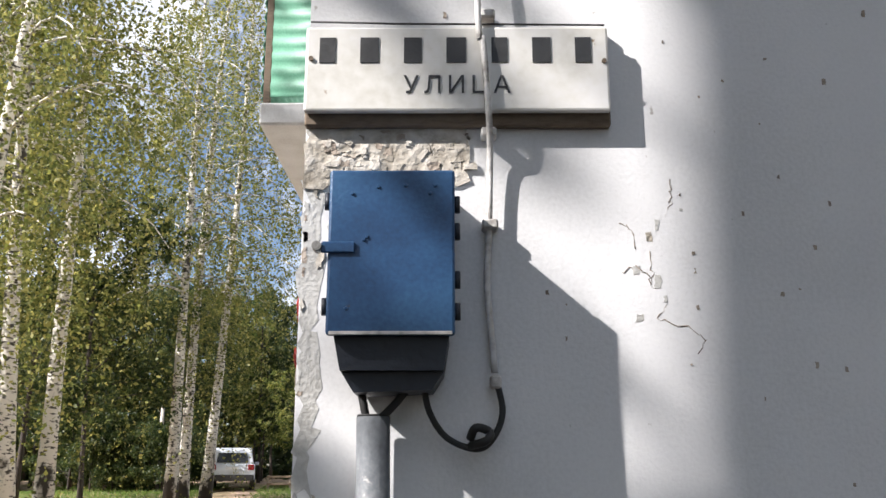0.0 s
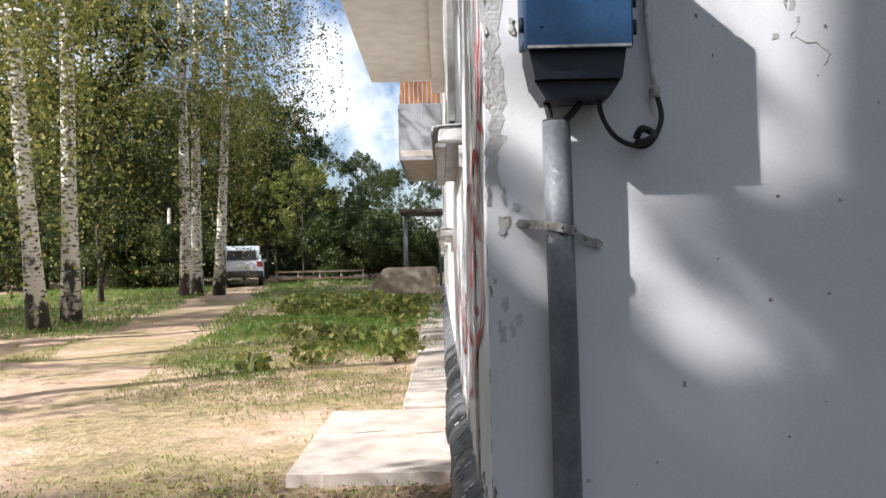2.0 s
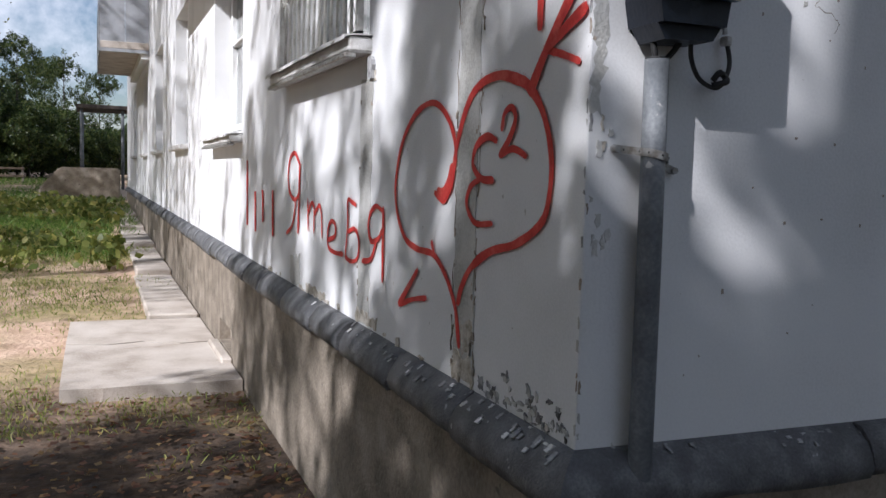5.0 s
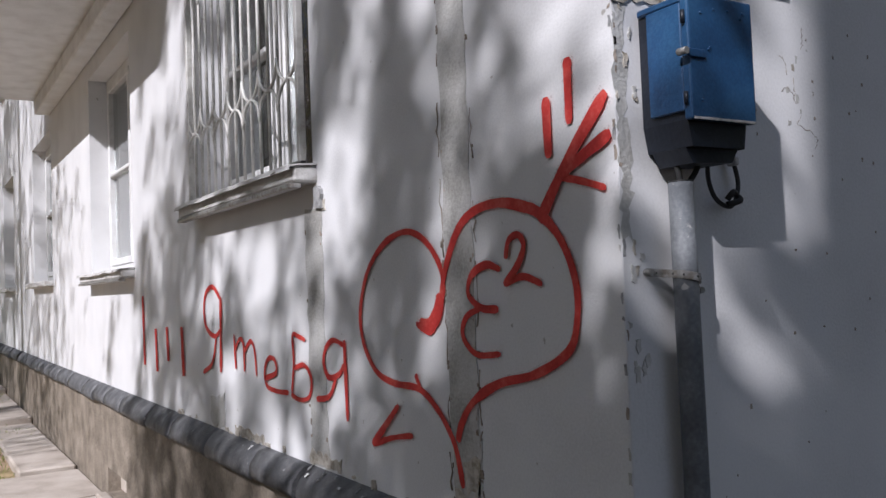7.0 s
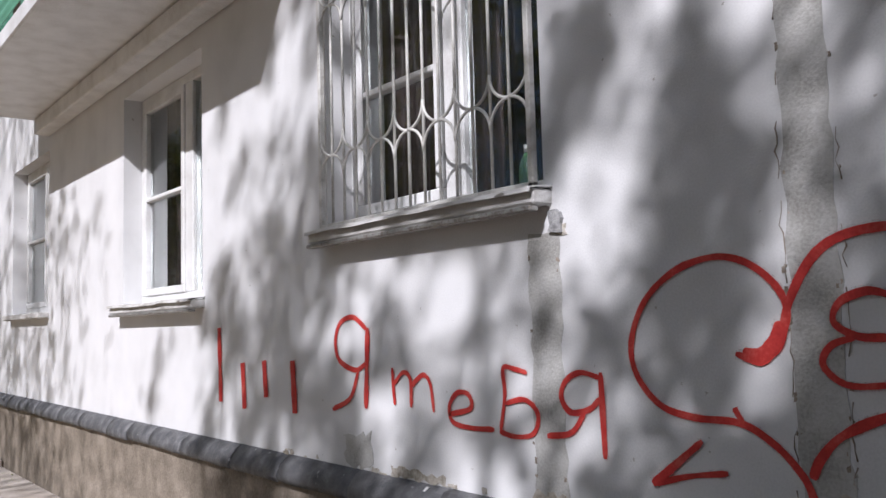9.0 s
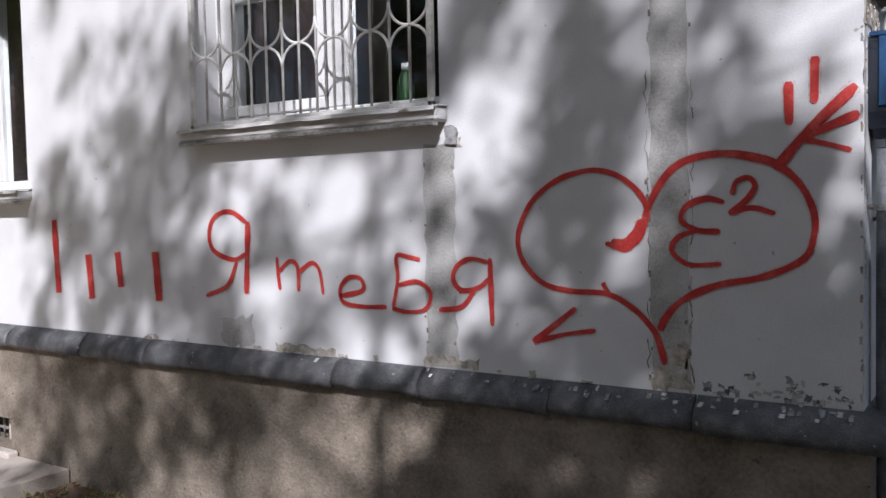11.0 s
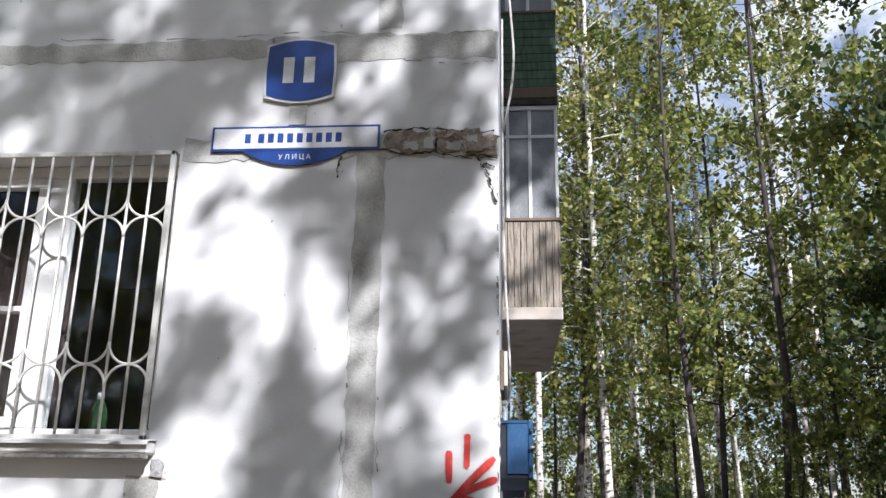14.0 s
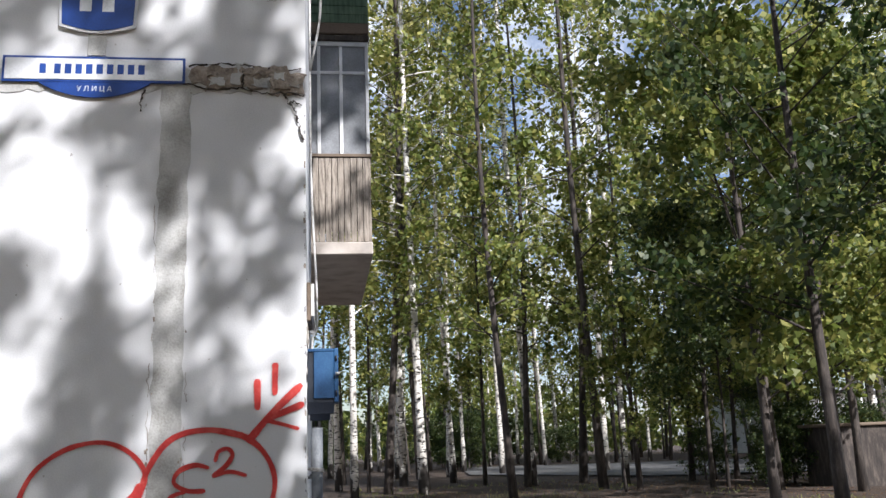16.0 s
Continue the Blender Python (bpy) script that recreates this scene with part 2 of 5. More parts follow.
# indoor surfaces: the dimness of the rooms is put into the colour
ROOM = material("room_dimmed_in_colour", (0.05, 0.04, 0.035), scale=4, bump=0.0)
CURTAIN = material("brown_curtain", (0.05, 0.03, 0.028), scale=5, stretch=(1, 6, 1), bump=0.1)
OVERSPRAY = speckle_material("red_overspray", (0.60, 0.06, 0.05))
PLATE_BLUE = material("blue_plate_enamel", (0.018, 0.055, 0.24), scale=5, rough=0.3, bump=0.02)
PLATE_WHITE = material("white_plate_enamel", (0.68, 0.69, 0.70), scale=5, rough=0.3, bump=0.02)
GREEN_SHEET = material("green_corrugated_sheet", (0.12, 0.33, 0.22), (0.08, 0.24, 0.16), (0.16, 0.40, 0.28), scale=3, rough=0.5, bump=0.05)
GREEN_WOOD = material("green_painted_boards", (0.075, 0.125, 0.075), (0.045, 0.075, 0.045), (0.12, 0.17, 0.11), scale=6, stretch=(1, 6, 1), bump=0.15)
GREY_WOOD = material("grey_weathered_boards", (0.30, 0.255, 0.205), (0.10, 0.08, 0.065), (0.44, 0.39, 0.33), scale=9, fine=60, stretch=(6, 6, 0.6), bump=0.3)
ORANGE_WOOD = material("orange_stained_boards", (0.36, 0.16, 0.06), (0.2, 0.08, 0.03), (0.46, 0.25, 0.12), scale=9, stretch=(5, 5, 0.6), bump=0.3)
GREY_SHEET = material("grey_metal_sheet", (0.33, 0.34, 0.36), scale=3, rough=0.5, bump=0.08)
BARK = bark_material("birch_bark")
DARK_BARK = material("brown_bark", (0.045, 0.035, 0.028), (0.016, 0.013, 0.011), (0.10, 0.08, 0.065), scale=9, fine=40, stretch=(1, 1, 0.25), bump=0.9)
LEAF_BIRCH = leaf_material("birch_leaves", (0.10, 0.125, 0.028), (0.21, 0.225, 0.055), (0.42, 0.38, 0.11))
LEAF_GREEN = leaf_material("green_leaves", (0.075, 0.11, 0.02), (0.18, 0.215, 0.045), (0.39, 0.37, 0.10))
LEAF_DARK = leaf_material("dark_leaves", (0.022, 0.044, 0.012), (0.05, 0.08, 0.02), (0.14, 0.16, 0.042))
GRASS = leaf_material("grass_blades", (0.12, 0.18, 0.03), (0.27, 0.31, 0.08), (0.42, 0.37, 0.14))
GREEN_GRASS = leaf_material("green_grass_blades", (0.065, 0.14, 0.02), (0.15, 0.26, 0.045), (0.31, 0.37, 0.10))
# leaf green darkened so the far wood carries its deep shade in the colour
LEAF_FAR = leaf_material("shade_darkened_leaves", (0.014, 0.028, 0.009), (0.028, 0.05, 0.015), (0.055, 0.075, 0.022))
LITTER = leaf_material("fallen_leaves", (0.10, 0.04, 0.025), (0.18, 0.09, 0.05), (0.34, 0.24, 0.10))
DUSTY = material("dusty_balcony_glass", (0.20, 0.205, 0.21), (0.12, 0.12, 0.125), (0.30, 0.31, 0.32), scale=3, rough=0.25, bump=0.0)
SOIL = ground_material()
DIRTY = material("dirt_covered_concrete", (0.27, 0.225, 0.175), (0.12, 0.09, 0.065), (0.42, 0.375, 0.315), scale=5, fine=60, bump=0.8, amount=0.75, spots=0.35, spot_colour=(0.09, 0.065, 0.045))
ASPHALT = material("worn_asphalt", (0.085, 0.083, 0.08), (0.05, 0.05, 0.05), (0.13, 0.127, 0.12), scale=2, fine=140, bump=0.3)


# ---- building blocks ----
def box(bm, lo, hi):
    lo, hi = [min(a, b) for a, b in zip(lo, hi)], [max(a, b) for a, b in zip(lo, hi)]
    v = [bm.verts.new((x, y, z)) for x in (lo[0], hi[0]) for y in (lo[1], hi[1]) for z in (lo[2], hi[2])]
    for f in ((0, 1, 3, 2), (4, 6, 7, 5), (0, 4, 5, 1), (2, 3, 7, 6), (0, 2, 6, 4), (1, 5, 7, 3)):
        bm.faces.new([v[i] for i in f])


def boxed(lo, hi, bevel=0.0, segments=1):
    bm = bmesh.new()
    box(bm, lo, hi)
    if bevel:
        bmesh.ops.bevel(bm, geom=bm.edges[:], offset=bevel, segments=segments, affect="EDGES", profile=0.5)
    return bm


def tube(bm, pts, radii, sides=8, cap=True):
    """A round bar through the points, with a radius at each."""
    pts = [Vector(p) for p in pts]
    if not isinstance(radii, (list, tuple)):
        radii = [radii] * len(pts)
    rings, side = [], None
    for i, p in enumerate(pts):
        d = (pts[min(i + 1, len(pts) - 1)] - pts[max(i - 1, 0)]).normalized()
        if side is None:
            side = d.orthogonal().normalized()
        side = (side - d * side.dot(d)).normalized()
        up = d.cross(side)
        rings.append([bm.verts.new(p + (side * math.cos(a) + up * math.sin(a)) * radii[i]) for a in [2 * math.pi * k / sides for k in range(sides)]])
    for a, b in zip(rings, rings[1:]):
        for k in range(sides):
            bm.faces.new((a[k], a[(k + 1) % sides], b[(k + 1) % sides], b[k])).smooth = True
    if cap:
        bm.faces.new(rings[0][::-1])
        bm.faces.new(rings[-1])
    return bm


def slab(bm, outline, to3, depth):
    """A flat piece: a 2D outline, put in space by to3(u, v, w), between w = 0 and w = depth."""
    a = [bm.verts.new(to3(u, v, 0)) for u, v in outline]
    b = [bm.verts.new(to3(u, v, depth)) for u, v in outline]
    bm.faces.new(a[::-1])
    bm.faces.new(b)
    for k in range(len(a)):
        bm.faces.new((a[k], a[(k + 1) % len(a)], b[(k + 1) % len(a)], b[k]))
    return bm


def west(u, v, w):
    """On the west wall: u runs north, v up, w outwards."""
    return (-w, u, v)


def south(u, v, w):
    """On the south wall: u runs east, v up, w outwards."""
    return (u, -w, v)


def smooth_line(pts, steps=6):
    """A Catmull-Rom line through 2D or 3D points."""
    pts = [np.array(p, float) for p in pts]
    pts = [2 * pts[0] - pts[1]] + pts + [2 * pts[-1] - pts[-2]]
    out = []
    for a, b, c, d in zip(pts, pts[1:], pts[2:], pts[3:]):
        for k in range(steps):
            t = k / steps
            out.append(0.5 * (2 * b + (c - a) * t + (2 * a - 5 * b + 4 * c - d) * t * t + (3 * b - a - 3 * c + d) * t ** 3))
    out.append(pts[-2])
    return out


def thing(name, label, category, at=(0, 0, 0), group="", kind=""):
    ob = new(name)
    ob.location = at
    ob.empty_display_size = 0.1
    return tagged(ob, label, category, group, kind)


def part(name, bm, mat, parent=None, label=""):
    me = bpy.data.meshes.new(name)
    bmesh.ops.recalc_face_normals(bm, faces=bm.faces[:])
    bm.to_mesh(me)
    bm.free()
    me.materials.append(mat)
    ob = new(name, me)
    if parent is not None:
        ob.parent = parent
        up, off = parent, Vector((0, 0, 0))
        while up is not None:
            off += up.location
            up = up.parent
        me.transform(Matrix.Translation(-off))
    return tagged(ob, label)


def single(name, bm, mat, label, category, group="", kind=""):
    return tagged(part(name, bm, mat), label, category, group, kind)


def quads(name, corners, mat, parent=None):
    """One mesh of loose four-cornered pieces, from an array (n, 4, 3)."""
    n = len(corners)
    me = bpy.data.meshes.new(name)
    me.vertices.add(4 * n)
    me.vertices.foreach_set("co", np.ascontiguousarray(corners, dtype=np.float32).ravel())
    me.loops.add(4 * n)
    me.loops.foreach_set("vertex_index", np.arange(4 * n, dtype=np.int32))
    me.polygons.add(n)
    me.polygons.foreach_set("loop_start", np.arange(0, 4 * n, 4, dtype=np.int32))
    me.update(calc_edges=True)
    me.materials.append(mat)
    ob = new(name, me)
    ob.parent = parent
    return ob


def ragged(rng, u0, u1, v0, v1, step=0.05, rough=0.008):
    """The outline of a patch with uneven edges."""
    out = []
    for a, b in (((u0, v0), (u1, v0)), ((u1, v0), (u1, v1)), ((u1, v1), (u0, v1)), ((u0, v1), (u0, v0))):
        n = max(2, int(math.hypot(b[0] - a[0], b[1] - a[1]) / step))
        for k in range(n):
            t = k / n
            out.append((a[0] + (b[0] - a[0]) * t + rng.uniform(-rough, rough), a[1] + (b[1] - a[1]) * t + rng.uniform(-rough, rough)))
    return out


def ground_z(x, y):
    return 0.022 * max(0.0, min(y, 45.0) - 5.0)


# ---- ground ----
def make_ground():
    xs = sorted(set([-400, -200, -120, -80, -60, -50] + [v * 1.0 for v in range(-44, -8)] + [v * 0.4 for v in range(-20, 11)] + [v * 1.0 for v in range(5, 60)] + [70, 90, 120, 200, 400]))
    ys = sorted(set([-400, -200, -120, -80, -60] + [v * 1.0 for v in range(-50, -3)] + [v * 0.4 for v in range(-7, 40)] + [v * 1.0 for v in range(17, 56)] + [70, 90, 120, 200, 400]))
    bm = bmesh.new()
    grid = []
    for x in xs:
        row = []
        for y in ys:
            far = min(1.0, max(0.0, (abs(x) + abs(y) - 3) / 12))
            z = ground_z(x, y) + (noise.noise(Vector((x * 0.6, y * 0.6, 3))) * 0.05 + noise.noise(Vector((x * 2.1, y * 2.1, 7))) * 0.018) * (0.35 + far) - 0.02
            row.append(bm.verts.new((x, y, z)))
        grid.append(row)
    for i in range(len(xs) - 1):
        for j in range(len(ys) - 1):
            bm.faces.new((grid[i][j], grid[i + 1][j], grid[i + 1][j + 1], grid[i][j + 1])).smooth = True
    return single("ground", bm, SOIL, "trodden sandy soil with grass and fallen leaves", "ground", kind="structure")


make_ground()

# ---- house: walls ----
HOUSE_EAST, HOUSE_NORTH, HOUSE_TOP = 8.6, 24.5, 14.2
PIER, RECESS = 1.25, 1.0  # width of the end pier, depth by which the south front stands back beside it
LOW = [(1.49, 2.87, 1.84, 3.165), (4.30, 5.72, 1.60, 3.08), (7.80, 9.25, 1.62, 3.08), (11.3, 12.7, 1.62, 3.08), (15.0, 16.4, 1.62, 3.08), (19.2, 20.6, 1.62, 3.08)]
HIGH = [(a, b, c + 2.75, d + 2.75) for a, b, c, d in LOW[2:]]


def wall_with_holes(name, u0, u1, v0, v1, holes, to3, thick, mat, label):
    us = sorted({u0, u1, *[h[0] for h in holes], *[h[1] for h in holes]})
    vs = sorted({v0, v1, *[h[2] for h in holes], *[h[3] for h in holes]})
    bm = bmesh.new()
    solid = {}
    for i in range(len(us) - 1):
        for j in range(len(vs) - 1):
            cu, cv = (us[i] + us[i + 1]) / 2, (vs[j] + vs[j + 1]) / 2
            solid[i, j] = not any(h[0] < cu < h[1] and h[2] < cv < h[3] for h in holes)

    def face(pts):
        bm.faces.new([bm.verts.new(to3(*p)) for p in pts])

    for (i, j), full in solid.items():
        if not full:
            continue
        a, b, c, d = us[i], us[i + 1], vs[j], vs[j + 1]
        face([(a, c, 0), (b, c, 0), (b, d, 0), (a, d, 0)])
        face([(a, c, -thick), (a, d, -thick), (b, d, -thick), (b, c, -thick)])
        for di, dj, e in ((-1, 0, [(a, c), (a, d)]), (1, 0, [(b, d), (b, c)]), (0, -1, [(b, c), (a, c)]), (0, 1, [(a, d), (b, d)])):
            if not solid.get((i + di, j + dj), False):
                (p, q), (r, s) = e
                face([(p, q, 0), (r, s, 0), (r, s, -thick), (p, q, -thick)])
    bmesh.ops.remove_doubles(bm, verts=bm.verts[:], dist=0.0005)
    ob = single(name, bm, mat, label, "wall", kind="structure")
    return ob


wall_west = wall_with_holes("wall_west", 0.002, HOUSE_NORTH, 0.80, HOUSE_TOP, LOW + HIGH, west, 0.32, PLASTER, "white painted plaster wall with red graffiti and worn joints")
wall_south = wall_with_holes("wall_south", 0.0015, PIER, 0.80, HOUSE_TOP, [], south, 0.32, PLASTER, "white painted plaster wall with scarred patches")
single("wall_return", boxed((PIER - 0.3, 0.322, -0.3), (PIER, RECESS + 0.3, HOUSE_TOP)), PLASTER, "white plaster return of the end pier", "wall", kind="structure")
single("wall_recessed", boxed((PIER + 0.001, RECESS, -0.3), (HOUSE_EAST, RECESS + 0.3, HOUSE_TOP)), PLASTER, "white plaster wall set back beside the pier", "wall", kind="structure")
single("wall_east", boxed((HOUSE_EAST, RECESS, 0), (HOUSE_EAST + 0.3, HOUSE_NORTH, HOUSE_TOP)), PLASTER, "white plaster wall", "wall", kind="structure")
single("wall_north", boxed((0, HOUSE_NORTH, 0), (HOUSE_EAST + 0.3, HOUSE_NORTH + 0.3, HOUSE_TOP)), PLASTER, "white plaster wall", "wall", kind="structure")
single("roof", boxed((-0.4, -0.4, HOUSE_TOP + 0.002), (HOUSE_EAST + 0.7, HOUSE_NORTH + 0.7, HOUSE_TOP + 0.3)), CONCRETE, "flat grey concrete roof slab", "roof", kind="structure")
single("floor", boxed((0.33, 1.302, 0.75), (HOUSE_EAST, HOUSE_NORTH, 0.95)), ROOM, "indoor floor coloured dark for the unlit room", "floor", kind="structure")
single("ceiling", boxed((0.33, 1.302, 3.35), (HOUSE_EAST, HOUSE_NORTH, 3.5)), ROOM, "indoor ceiling coloured dark for the unlit room", "ceiling", kind="structure")
single("wall_inner", boxed((3.2, 1.302, 0.96), (3.3, HOUSE_NORTH, 3.34)), ROOM, "wallpapered inner wall coloured dark for the unlit room", "wall", kind="structure")

rng = random.Random(4)
VENT = (4.55, 5.15, 0.10, 0.27)
plinth_west = wall_with_holes("plinth_west", -0.02, HOUSE_NORTH, -0.5, 0.798, [VENT], lambda u, v, w: (-0.022 - w, u, v), 0.34, PLINTH, "beige rendered plinth with stains and chips")
plinth_south = wall_with_holes("plinth_south", -0.0205, PIER, -0.5, 0.798, [], lambda u, v, w: (u, -0.022 - w, v), 0.3, PLINTH, "beige rendered plinth in shade")
# black sheet in place of the darkness inside the cellar
single("vent_backing", boxed((0.16, VENT[0] - 0.02, VENT[2] - 0.02), (0.2, VENT[1] + 0.02, VENT[3] + 0.02)), INK, "black panel standing for the unlit cellar behind the vent", "vent", kind="structure")
single("vent_sill", boxed((-0.10, VENT[0] - 0.08, 0.03), (-0.0225, VENT[1] + 0.06, 0.095), 0.012), CONCRETE, "pale cement sill below a cellar vent", "sill", kind="structure")
for lo, hi in ((VENT[0] + 0.002, VENT[0] + 0.17), (VENT[1] - 0.15, VENT[1] - 0.002)):
    single("vent_cheek", boxed((0.06, lo, VENT[2] + 0.002), (0.159, hi, VENT[3] - 0.035), 0.006), CONCRETE, "pale cement cheek in the niche of a cellar vent", "vent", kind="structure")
vent = thing("vent_grate", "rusty cellar vent grate set in the plinth", "vent", (0.08, VENT[0], VENT[2]))
for k in range(4):
    part("bar", tube(bmesh.new(), [(0.09, VENT[0] + 0.205 + k * 0.063, VENT[2]), (0.09, VENT[0] + 0.205 + k * 0.063, VENT[3])], 0.007, 6), STEEL, vent)
part("bar", boxed((0.08, VENT[0] + 0.172, VENT[2] + 0.06), (0.088, VENT[1] - 0.152, VENT[2] + 0.075)), STEEL, vent)

# ledge on the plinth: sloping cement pieces, laid end to end
ledge_w = thing("ledge_west", "dark grey sloping cement ledge on the plinth", "ledge", kind="structure")
ledge_s = thing("ledge_south", "dark grey sloping cement ledge on the plinth", "ledge", kind="structure")


def ledge_piece(u0, u1, to3, parent, r, mitre=False):
    dz, dw = (0.0, 0.0) if mitre else (r.uniform(-0.008, 0.008), r.uniform(-0.006, 0.006))
    bm = bmesh.new()
    n = max(2, int((u1 - u0) / 0.12))
    prof = [(0.0, 0.826), (0.030 + dw, 0.811 + dz), (0.053 + dw, 0.788 + dz), (0.068 + dw, 0.762 + dz), (0.074 + dw, 0.735 + dz), (0.067 + dw, 0.713 + dz), (0.024, 0.708)]
    rows = []
    for k in range(n + 1):
        u = u0 + (u1 - u0) * k / n
        if k == 0 and mitre:
            rows.append([bm.verts.new(to3(-w - 0.001, v, w + 0.001)) for w, v in prof])
            continue
        rows.append([bm.verts.new(to3(u, v + (r.uniform(-0.004, 0.004) if i else 0.0), w + (r.uniform(-0.003, 0.003) if 0 < i < 6 else 0.001))) for i, (w, v) in enumerate(prof)])
    for a, b in zip(rows, rows[1:]):
        for k in range(len(prof) - 1):
            bm.faces.new((a[k], a[k + 1], b[k + 1], b[k])).smooth = True
    if not mitre:
        bm.faces.new(rows[0][::-1])
    bm.faces.new(rows[-1])
    return part("ledge_piece", bm, LEDGE, parent)


u = 0.0
while u < HOUSE_NORTH:
    step = rng.uniform(0.42, 0.75)
    ledge_piece(u, min(u + step - 0.006, HOUSE_NORTH), west, ledge_w, rng, u == 0.0)
    u += step
u = 0.0
while u < PIER:
    step = rng.uniform(0.7, 1.3)
    ledge_piece(u, min(u + step - 0.004, PIER), south, ledge_s, rng, u == 0.0)
    u += step


# joints between the wall panels: mortar strips, a little proud of the plaster
def patch(name, u0, u1, v0, v1, to3, depth, mat, parent, rough=0.008, step=0.05, label=""):
    return part(name, slab(bmesh.new(), ragged(rng, u0, u1, v0, v1, step, rough), to3, depth), mat, parent, label)


patch("panel_joint", 0.52, 0.65, 0.835, 3.14, west, 0.003, MORTAR, wall_west)
patch("panel_joint", 0.46, 0.57, 3.80, 6.0, west, 0.003, MORTAR, wall_west)
patch("panel_joint", 1.43, 1.57, 0.835, 1.70, west, 0.002, MORTAR, wall_west)
patch("panel_joint", 0.004, 1.08, 3.63, 3.77, west, 0.003, MORTAR, wall_west, 0.012)
patch("panel_joint", 1.08, 3.0, 3.66, 3.76, west, 0.003, MORTAR, wall_west, 0.012)
patch("broken_joint", 0.25, 1.47, 3.13, 3.235, west, 0.004, MORTAR, wall_west, 0.016)
patch("broken_joint", 0.17, 0.52, 3.165, 3.255, west, 0.009, BROKEN, wall_west, 0.014, 0.035)
patch("broken_joint", 0.003, 0.17, 3.12, 3.235, west, 0.009, BROKEN, wall_west, 0.014, 0.03)
for k in range(22):
    a, b = rng.uniform(0.01, 0.50), rng.uniform(3.13, 3.225)
    wd, ht = rng.uniform(0.03, 0.09), rng.uniform(0.02, 0.055)
    patch("mortar_lump", a, min(a + wd, 0.53), b, b + ht, west, 0.011 + 0.0006 * k, BROKEN if k % 3 else MORTAR, wall_west, 0.010, 0.018)
for pts in ([(0.55, 3.17), (0.42, 3.145), (0.30, 3.15), (0.18, 3.125), (0.09, 3.13), (0.01, 3.115)], [(0.53, 3.255), (0.40, 3.27), (0.28, 3.262), (0.16, 3.25), (0.02, 3.245)], [(0.10, 3.125), (0.075, 3.08), (0.05, 3.04), (0.03, 2.98), (0.012, 2.90)], [(0.075, 3.08), (0.055, 3.09), (0.02, 3.07)], [(0.30, 3.26), (0.285, 3.21), (0.29, 3.15)], [(0.72, 3.13), (0.74, 3.08), (0.735, 3.03)]):
    line = smooth_line(pts, 7)
    part("crack", tube(bmesh.new(), [west(p[0] + rng.uniform(-0.006, 0.006), p[1] + rng.uniform(-0.006, 0.006), 0.010) for p in line], [rng.uniform(0.001, 0.006) for _ in line], 5), DARK_BARK, wall_west)
for k in range(54):
    a = rng.uniform(0.02, 0.46)
    b = 0.828 + (0.075 if 0.06 < a < 0.34 else 0.03) * rng.random() ** 1.5
    patch("chip", a, a + rng.uniform(0.006, 0.032), b, b + rng.uniform(0.003, 0.016), west, 0.0022 + 0.00002 * k, (LEDGE, STONE_GREY, MORTAR, STONE_GREY)[k % 4], wall_west, 0.006, 0.007)
for k in range(64):
    a, f = 2.2 * rng.random() ** 1.6 + 0.02, rng.uniform(0.05, 0.85)
    wd, ht = rng.uniform(0.003, 0.016), rng.uniform(0.08, 0.45)
    patch("paint_fleck", a, a + wd, f, f + ht, lambda u, v, w: west(u, 0.8285 - 0.038 * v + 0.4 * w, 0.004 + 0.049 * v + w), 0.0035, STONE_GREY if k % 3 else WHITE, ledge_w, 0.0035, 0.006)
for k in range(16):
    a, f = rng.uniform(0.1, 1.1), rng.uniform(0.1, 0.7)
    patch("paint_fleck", a, a + rng.uniform(0.004, 0.016), f, f + rng.uniform(0.08, 0.25), lambda u, v, w: south(u, 0.8285 - 0.038 * v + 0.4 * w, 0.004 + 0.049 * v + w), 0.0035, STONE_GREY, ledge_s, 0.003, 0.006)
# worn arris at the corner of the house
for k in range(70):
    b = rng.uniform(0.84, 3.1)
    side = west if k % 2 else south
    patch("chip", 0.0025, 0.003 + rng.uniform(0.003, 0.008), b, b + rng.uniform(0.006, 0.03), side, 0.0006 + 0.00001 * k, (BROKEN, STONE_GREY, MORTAR)[k % 3], wall_west if k % 2 else wall_south, 0.002, 0.008)
patch("bare_patch", 0.515, 0.645, 0.83, 0.90, west, 0.0045, ROUGH, wall_west, 0.014, 0.02)
patch("bare_patch", 0.53, 0.60, 0.90, 0.99, west, 0.0042, ROUGH, wall_west, 0.016, 0.02)
patch("bare_patch", 2.55, 2.75, 0.83, 0.97, west, 0.003, MORTAR, wall_west, 0.02, 0.03)
patch("bare_patch", 2.05, 2.40, 0.83, 0.862, west, 0.004, ROUGH, wall_west, 0.012, 0.02)
patch("wall_stub", 1.41, 1.462, 1.70, 1.765, west, 0.014, STONE_GREY, wall_west, 0.006, 0.02)
patch("bare_patch", 1.33, 1.58, 0.83, 0.875, west, 0.004, ROUGH, wall_west, 0.012, 0.02)
patch("bare_patch", 1.395, 1.435, 1.69, 1.72, west, 0.003, ROUGH, wall_west, 0.008, 0.02)
for k in range(18):
    a, b = rng.uniform(0.02, 3.4), rng.uniform(0.822, 0.842)
    patch("chip", a, a + rng.uniform(0.01, 0.05), b, b + rng.uniform(0.005, 0.02), west, 0.0035 + 0.0002 * k, ROUGH, wall_west, 0.004, 0.01)
